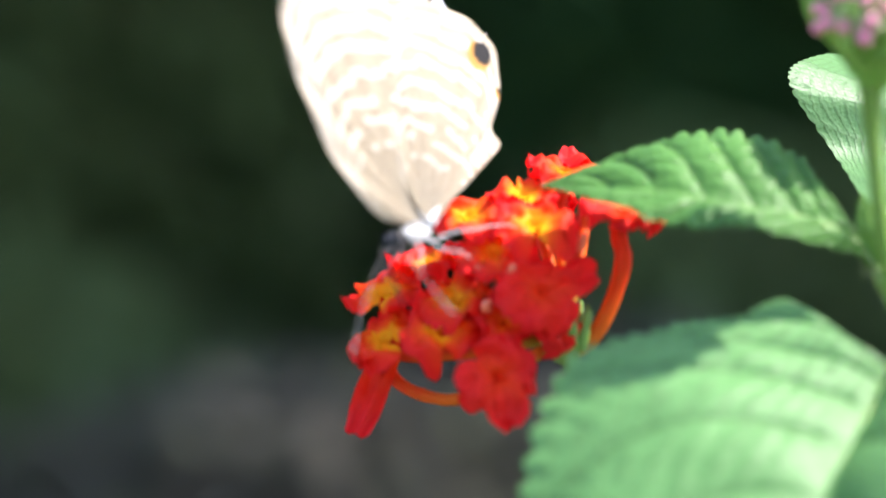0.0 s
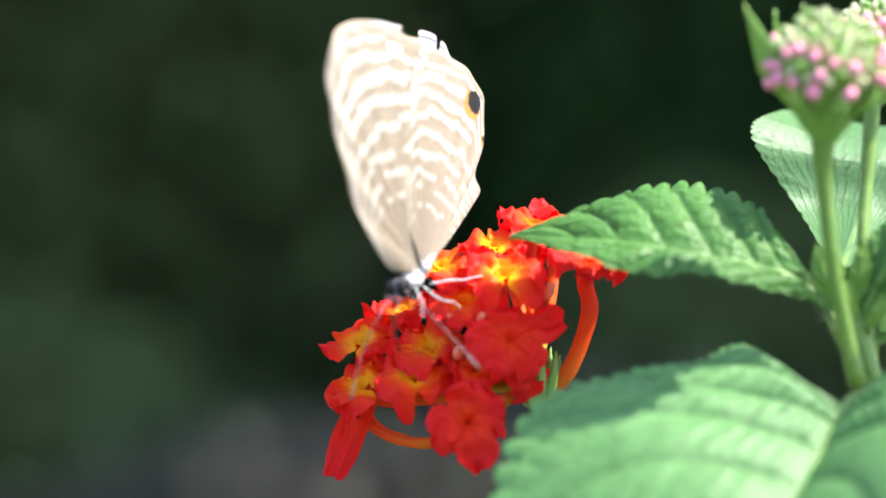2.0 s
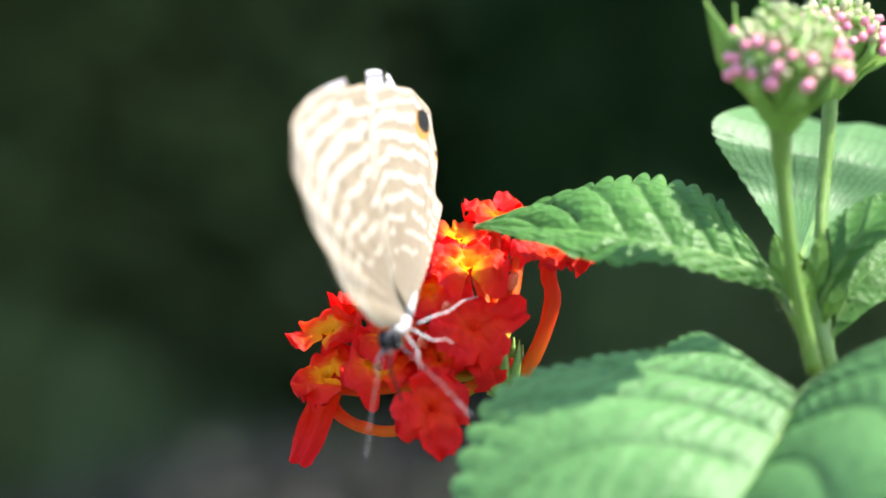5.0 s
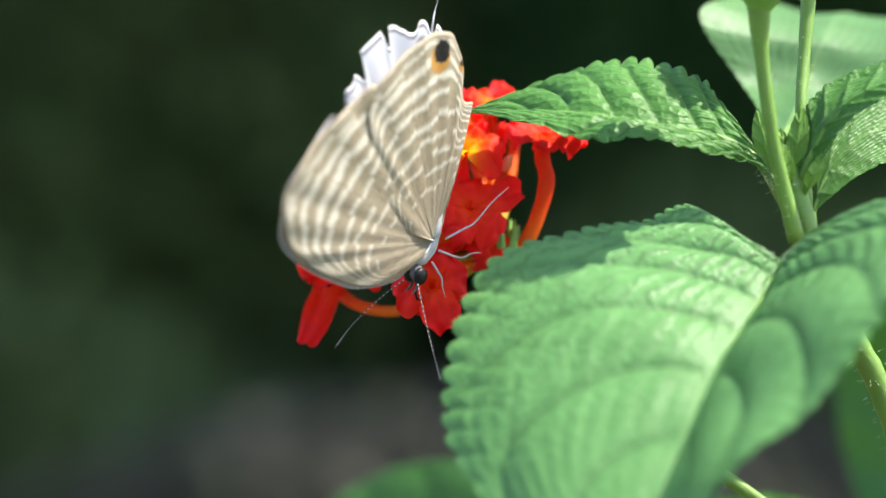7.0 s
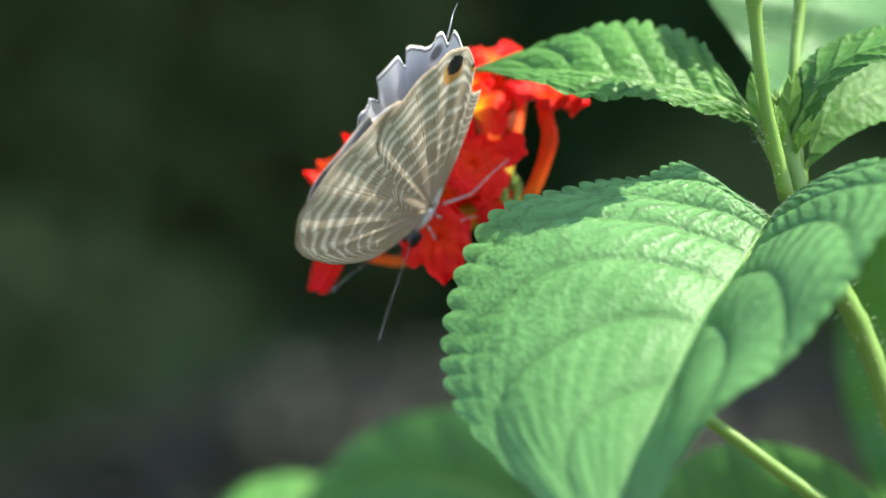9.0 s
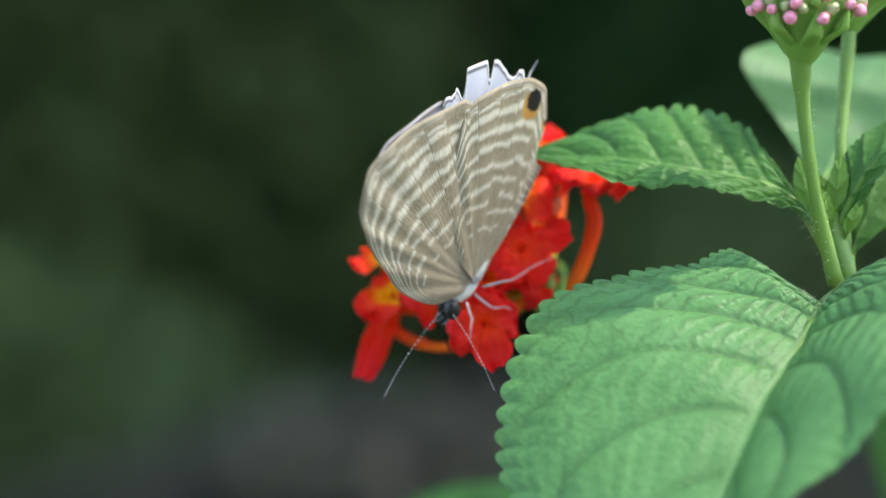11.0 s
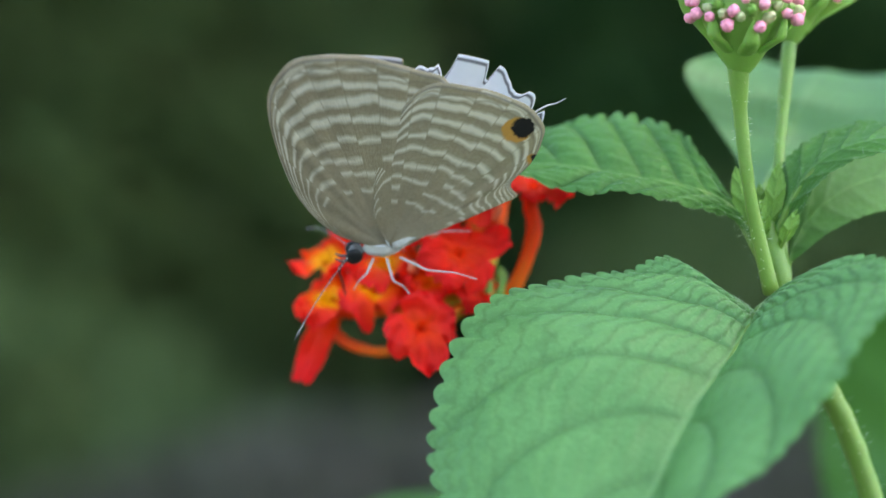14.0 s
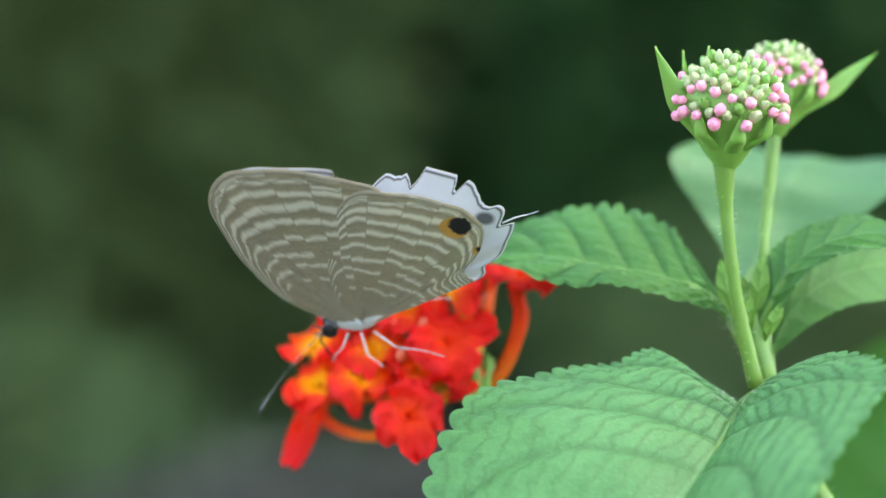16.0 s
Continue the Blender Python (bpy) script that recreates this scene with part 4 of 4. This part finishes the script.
def bud_head(plant, base, up, r, seed, bracts):
    """A cup of green bracts packed with closed pink and cream buds; bracts: angle round the cup, length, spread."""
    rnd = random.Random(seed)
    zc = Vector(up).normalized()
    xc = (Vector((1, 0, 0)) - zc * zc.x).normalized()
    yc = zc.cross(xc)
    m = Matrix((xc, yc, zc)).transposed()
    b0 = Vector(base)
    bm = bmesh.new()
    rows = []
    for i in range(20):
        u = i / 12
        if u <= 1:
            w, h = r * (0.17 + 0.70 * u ** 0.85), r * (1.2 * u - 0.25)
        else:
            w, h = r * 0.87 * math.cos((i - 12) / 7 * 1.5), r * (0.95 + 0.85 * math.sin((i - 12) / 7 * 1.5))
        rows.append([(b0 + m @ Vector((w * math.cos(a), w * math.sin(a), h))) * MM for a in [2 * math.pi * k / 24 for k in range(24)]])
    vs = grid(bm, rows, None, True)
    bm.faces.new(vs[-1])
    head = part("bud_head", bm, BRACT, plant, "dome of tight pink and cream buds in green bracts")
    gold = math.pi * (3 - 5 ** 0.5)
    count = 118
    for k in range(count):
        u = k / count
        z = 1 - u * 1.02
        rad = math.sqrt(max(0, 1 - z * z))
        d = Vector((rad * math.cos(gold * k), rad * math.sin(gold * k), z))
        ripe = u > 0.45 and rnd.random() < 0.30 + 0.45 * u
        p = b0 + m @ (Vector((d.x * r * 0.95, d.y * r * 0.95, d.z * r)) + Vector((0, 0, r * 0.88 + 0.08 * r * rnd.uniform(-1, 1))))
        t = (m @ (d + Vector((0, 0, 0.35)))).to_track_quat("Z", "Y").to_matrix()
        s = r * (0.075 + 0.030 * u) * rnd.uniform(0.8, 1.15) * (1.05 if ripe else 1.0)
        bb = bmesh.new()
        ball_into(bb, p + m @ d * (0.09 * r if ripe else 0), (s, s, s * (1.05 if ripe else rnd.uniform(1.3, 1.8))), t, 10, 7, 0.35)
        part("bud", bb, BUD_PINK if ripe else BRACT if rnd.random() > 0.72 else BUD_CREAM, head)
    for a, long, spread in bracts:
        a = radians(a)
        out = Vector((math.cos(a), math.sin(a), 0))
        side = Vector((-out.y, out.x, 0))
        big = spread > 3
        rows = []
        for i in range(15):
            u = i / 14
            q = out * (r * 0.30 + r * 0.65 * min(1, u * 2.2) + spread * max(0, u - 0.2)) + Vector((0, 0, r * 0.05 + long * u - 0.1 * long * u * u))
            w = r * (0.30 if big else 0.20) * (math.sin(math.pi * min(1, 0.22 + 0.6 * u)) ** 0.7) * (1 - u ** 2.2) + 0.02
            turn = side * 0.5 + Vector((0, 0, 0.6)) - out * 0.6 if big else side
            rows.append([(b0 + m @ (q + turn * w * x - out * 0.5 * w * x * x)) * MM for x in (-1, -0.5, 0, 0.5, 1)])
        bb = bmesh.new()
        grid(bb, rows)
        br = part("bract", bb, BRACT, head)
        sol = br.modifiers.new("thick", "SOLIDIFY")
        sol.thickness = 0.0003
    return head


# ---- the butterfly; forward +x, up +z, in mm ----
FORE_EDGE = [(0.6, 0.2), (6, 0.9), (11.2, 6.4), (13.9, 12.4), (15.6, 18.2), (15.8, 22.4), (13.9, 26.2), (10.0, 27.6), (4.1, 27.3), (-0.8, 25.9), (-4.5, 24.0), (-3.5, 14), (-1, 3)]
FAR_FORE_EDGE = [(0.6, 0.2), (6, 0.9), (11.0, 6.4), (13.4, 12.4), (14.8, 18.0), (15.2, 22.0), (13.6, 25.0), (10.4, 27.0), (6.0, 27.4), (1.0, 27.0), (0.6, 26.8), (0.5, 25.8), (0.1, 25.4), (-3.6, 23.2), (-3.5, 14), (-1, 3)]
HIND_EDGE = [(0, 0), (2.4, 5.5), (2.7, 10), (1.4, 15.2), (-0.6, 20.0), (-2.6, 23.0), (-5.4, 24.2), (-9.2, 23.4), (-12.6, 22.2), (-14.8, 21.0), (-16.5, 19.3), (-17.5, 17.2), (-17.0, 14.2), (-15.7, 11.5), (-14.0, 9.0), (-14.8, 7.2), (-12.4, 5.8), (-7.3, 3.3), (-3.4, 0.8)]
FAR_HIND_EDGE = [(0, 0), (2.4, 5.5), (2.7, 10), (1.2, 15.4), (-1.3, 20.7), (-3.9, 24.4), (-6.5, 25.5), (-9.6, 25.2), (-13, 23.7), (-15.9, 21), (-18.3, 17.6), (-17.6, 14.2), (-16.8, 11.8), (-15.0, 10.0), (-14.8, 8.2), (-12.4, 6.6), (-7.3, 3.6), (-3.4, 0.8)]


def wing(name, outline, material, upper, parent, label, side, tears=(), bulge=0.5, lead=0.0, n=180, m=30):
    """A thin curved wing in the x-z plane; tears are bites out of its margin (place along it, width, depth)."""
    edge = spline([(x, 0, z) for x, z in outline], n)
    base = Vector((outline[0][0] * 0.5, 0, 0))
    rows = []
    for i in range(m + 1):
        r = i / m
        row = []
        for j, e in enumerate(edge):
            a = j / n
            cut = 1.0
            for at, width, depth in tears:
                d = (a - at) / width
                if abs(d) < 1:
                    cut -= depth * (1 - (-d if d < 0 else d ** 5)) * (1 + 0.25 * noise.noise(Vector((a * 160, at * 9, 0))))
            p = base + (e - base) * r * cut
            rip = 0.12 * math.sin(a * 9 * 2 * math.pi) * r
            row.append((p + Vector((0, side * (bulge * math.sin(math.pi * r) + rip + lead * r), 0))) * MM)
        rows.append(row)
    bm = bmesh.new()
    grid(bm, rows, lambda i, j: (i / m, j / n))
    if side < 0:
        bmesh.ops.reverse_faces(bm, faces=bm.faces)
    bmesh.ops.remove_doubles(bm, verts=bm.verts, dist=0.000005)
    ob = part(name, bm, material, parent, label)
    ob.data.materials.append(upper)
    sol = ob.modifiers.new("thick", "SOLIDIFY")
    sol.thickness, sol.offset = 0.00008, 0
    sol.material_offset = 1
    return ob


WINGS = {}
FEELERS = []


def wing_pose(side, tilt, swing):
    """A wing on its hinge: tilted outwards, swung forwards in its own plane, in degrees."""
    return pose(0, side * 0.5 * MM, 0.6 * MM, -side * tilt, swing, 0)


def build_butterfly():
    fly = empty("butterfly", "grey-brown butterfly with white wavy lines and tattered wings on the flower", "butterfly")
    for side in (1, -1):
        tears_h = () if side > 0 else ((0.325, 0.035, 0.06), (0.368, 0.018, 0.13), (0.462, 0.010, 0.09), (0.515, 0.03, 0.05), (0.575, 0.016, 0.07))
        fw = wing("forewing", FORE_EDGE if side > 0 else FAR_FORE_EDGE, FORE, UPPER_FORE, fly, "grey-brown forewing with white lines" if side > 0 else "worn forewing with a torn margin", side, (), 0.35, -0.35)
        hw = wing("hindwing", HIND_EDGE if side > 0 else FAR_HIND_EDGE, HIND, UPPER_HIND, fly, "hindwing with an orange-ringed black eyespot" if side > 0 else "torn whitish hindwing with missing pieces", side, tears_h, 0.45, -0.1)
        WINGS[side] = (fw, hw)
        if side > 0:
            continue
        b = bmesh.new()
        tube_into(b, [(-16.9, side * 0.4, 16.6), (-18.6, side * 0.6, 17.5), (-19.8, side * 1.2, 17.4), (-21.0, side * 1.0, 18.2)], [0.14, 0.10, 0.08, 0.04], 10, 6)
        part("tail", b, LEG_WHITE, hw, "thin white-tipped tail")
    # body
    bm = bmesh.new()
    ball_into(bm, (1.0, 0, -0.1), (2.3, 0.8, 1.1), None, 18, 12, 0.15)
    part("thorax", bm, FUR, fly, "furry white thorax")
    bm = bmesh.new()
    tube_into(bm, [(-0.5, 0, 0.5), (-4, 0, 2.7), (-7, 0, 4.6), (-10, 0, 6.4), (-11.2, 0, 7.2)], [0.95, 0.8, 0.7, 0.5, 0.15], 22, 14, True, 0.1)
    part("abdomen", bm, FUR, fly, "slender pale abdomen")
    bm = bmesh.new()
    ball_into(bm, (4.0, 0, -0.6), (1.0, 0.9, 1.0), None, 16, 10, 0.1)
    hd = part("head", bm, HEAD_GREY, fly, "pale head with black eyes")
    for s in (1, -1):
        bm = bmesh.new()
        ball_into(bm, (4.3, s * 0.72, -0.7), (1.05, 0.62, 1.15), None, 14, 10)
        part("eye", bm, EYE_BLACK, hd, "glossy black eye")
        tip = Vector((12.6, 9.6, -5.2)) if s > 0 else Vector((16.2, -5.0, -5.4))
        root = Vector((4.6, s * 0.4, -0.4))
        feeler = tube("antenna", [root, root.lerp(tip, 0.35) + Vector((0, 0, 0.7)), root.lerp(tip, 0.7) + Vector((0, 0, 0.7)), root.lerp(tip, 0.92), tip + Vector((0, 0, -0.4))], [0.075, 0.055, 0.05, 0.06, 0.14, 0.09], ANTENNA, hd, "antenna banded black and white with a dark club", 40, 7)
        FEELERS.append((feeler, root))
        tube("palp", [(4.8, s * 0.35, -1.4), (5.8, s * 0.45, -1.6), (6.5, s * 0.5, -1.2)], [0.2, 0.16, 0.06], HEAD_GREY, hd, "", 8, 6)
        for x, knee, foot in ((2.0, (3.0, 2.2, -2.4), (4.4, 2.8, -4.2)), (0.4, (-0.4, 3.0, -2.8), (-2.2, 4.0, -4.0)), (-1.2, (-4.4, 3.2, -1.0), (-10.2, 4.4, -1.6))):
            k, ft = Vector((knee[0], s * knee[1], knee[2])), Vector((foot[0], s * foot[1], foot[2]))
            tube("leg", [(x, s * 0.8, -1.0), (k.x * 0.6 + x * 0.4, k.y * 0.75, k.z * 0.85), k, k.lerp(ft, 0.55) + Vector((0, 0, 0.35)), ft], [0.15, 0.13, 0.10, 0.07, 0.045], LEG_WHITE, fly, "", 24, 7)
    tube("proboscis", [(4.9, 0, -1.7), (6.0, 0, -3.2), (5.6, 0, -5.4), (5.2, 0, -7.5)], [0.16, 0.14, 0.12, 0.1], EYE_BLACK, hd, "", 14, 6)
    return fly


build_setting()
build_background()
cloud = build_cloud()
plant = build_plant()
plant.location = (0, 0, 0.5)
butterfly = build_butterfly()

# seconds, swing of both forewings, opening of the far wings, swing of the far hindwing, lead of the far forewing, in degrees
FLUTTER = [(0, -4.8, 0.3, 6, -2), (0.5, -4.2, 0.3, 6, -2), (1, -3.7, 0.3, 6, -2), (1.5, -1.4, 0.3, 6, -2), (2, -1.4, 0.3, 6, -2), (2.5, -1.5, 0.3, 6, -2), (3, -1, 0.3, 6, -2), (3.2, -1.1, 0.3, 6, -2), (5.3, 1.4, 2, 1, -2), (5.5, 1.8, 2.9, 0, -2), (6, -5.1, 5, 0, 3), (6.5, -7.1, 5.8, 0, 3), (7, -2.9, 6.5, 0, 3), (7.5, -10.7, 6, 0, -2), (8, -10.4, 6, 0, -2), (8.5, -10.2, 6, 0, -2), (8.7, -9.4, 6, 0, -2), (10.8, -0.8, 6.5, 0, -2), (11, 0, 6.5, 0, -2), (11.5, -1.6, 6.5, 0, -2), (12, -3.3, 6.5, 0, -2), (12.5, -2, 6.5, 0, -2), (13, -0.8, 6.5, 0, -2), (13.5, -2.3, 6.5, 0, -2), (14, -3.9, 6, 2, 1), (14.5, -0.8, 6, 5, 1), (15, -7.1, 6, 0, 1), (15.5, 0, 6, 3, 1), (16, -5.8, 6, -8, 1)]
# seconds, each antenna lowered (+) or raised (-) and turned outwards or inwards on the head, in degrees
FEEL = ([(0, 46, -8), (0.6, 44, -4), (1, 28, 0), (1.5, 34, 6), (2, 40, 12), (3.2, 38, 12), (5.5, 20, 0), (7, -8, -8), (8, -24, -36), (8.7, -24, -34), (11, -12, 16), (12.5, 4, 8), (13.5, -24, 16), (14, -6, 8), (15.5, -4, 6), (16, -4, 0)],
        [(0, 36, 26), (0.6, 34, 22), (1, 22, 0), (1.5, 34, 0), (2, 50, 0), (2.5, 18, 0), (3.2, 36, 2), (5.5, 32, 24), (7, 0, -16), (8.7, -4, -12), (11, 0, 20), (12.5, 0, 12), (13.5, 12, 14), (14, 4, -44), (15, 4, -40), (16, 4, -24)])


def motions():
    """The butterfly turns and walks on the flower head; a cloud drifts in front of the sun."""
    over = SUN_WAY * 250
    walk(cloud, [(0.0, pose(over.x, over.y + 322, over.z)), (16.0, pose(over.x, over.y + 2, over.z))])
    walk(butterfly, [
        (0, pose(-0.00849, -0.00200, 0.49865, 11.80, 5.30, -132.58)),
        (0.5, pose(-0.00739, -0.00209, 0.49899, 16.98, 2.49, -129.70)),
        (1, pose(-0.00746, -0.00283, 0.49939, 5.47, 1.89, -130.87)),
        (1.5, pose(-0.00724, -0.00113, 0.49855, 5.35, -1.98, -128.89)),
        (2, pose(-0.00592, -0.00053, 0.49899, 1.45, 6.43, -119.72)),
        (2.5, pose(-0.00586, -0.00026, 0.49934, -0.45, 1.20, -119.23)),
        (3, pose(-0.00492, 0.00020, 0.49907, 3.50, 0.19, -113.94)),
        (3.2, pose(-0.00511, -0.00034, 0.49899, 3.31, 0.10, -114.26)),
        (5.3, pose(-0.00336, -0.00732, 0.49272, 5.75, 21.35, -113.53)),
        (5.5, pose(-0.00340, -0.00630, 0.49281, 5.72, 20.85, -113.20)),
        (6, pose(-0.00364, -0.00177, 0.48864, -8.68, 53.40, -136.11)),
        (6.5, pose(-0.00142, -0.00364, 0.48871, -28.48, 61.90, -144.88)),
        (7, pose(-0.00025, -0.00171, 0.48809, -29.03, 54.03, -147.84)),
        (7.5, pose(-0.00018, -0.00086, 0.48689, -53.61, 55.96, -167.13)),
        (8, pose(0.00021, 0.00370, 0.48685, -68.33, 54.17, 178.48)),
        (8.5, pose(-0.00031, 0.00252, 0.48703, -74.33, 55.64, 176.00)),
        (8.7, pose(-0.00075, 0.00143, 0.48643, -72.11, 56.00, 177.73)),
        (10.8, pose(-0.00195, -0.00195, 0.48804, -25.47, 33.92, -139.28)),
        (11, pose(-0.00189, -0.00218, 0.48789, -24.51, 33.60, -138.35)),
        (11.5, pose(-0.00217, -0.00113, 0.48799, -26.45, 36.43, -139.78)),
        (12, pose(-0.00207, -0.00135, 0.48808, -28.86, 37.17, -141.41)),
        (12.5, pose(-0.00212, -0.00074, 0.48778, -26.16, 36.97, -139.00)),
        (13, pose(-0.00220, -0.00112, 0.48830, -24.08, 29.45, -139.02)),
        (13.5, pose(-0.00295, -0.00218, 0.48944, -32.36, 23.26, -144.06)),
        (14, pose(-0.00406, -0.00512, 0.49281, -41.00, 1.51, -174.30)),
        (14.5, pose(-0.00410, -0.00660, 0.49287, -43.05, -6.01, -176.81)),
        (15, pose(-0.00382, -0.00512, 0.49373, -41.23, -3.45, 174.62)),
        (15.5, pose(-0.00448, -0.00470, 0.49340, -44.68, -3.24, 177.10)),
        (16, pose(-0.00594, -0.00512, 0.49462, -51.81, 2.29, 169.33)),
    ])
    for side, (fw, hw) in WINGS.items():
        walk(fw, [(t, wing_pose(side, 0 if side > 0 else 0.12 * far, swing + (0 if side > 0 else lag))) for t, swing, far, back, lag in FLUTTER])
        walk(hw, [(t, wing_pose(side, 0 if side > 0 else far, 0 if side > 0 else back)) for t, swing, far, back, lag in FLUTTER])
    for (feeler, root), rows in zip(FEELERS, FEEL):
        walk(feeler, [(t, Matrix.Translation(root * MM) @ pose(0, 0, 0, 0, a, b) @ Matrix.Translation(-root * MM)) for t, a, b in rows])


motions()
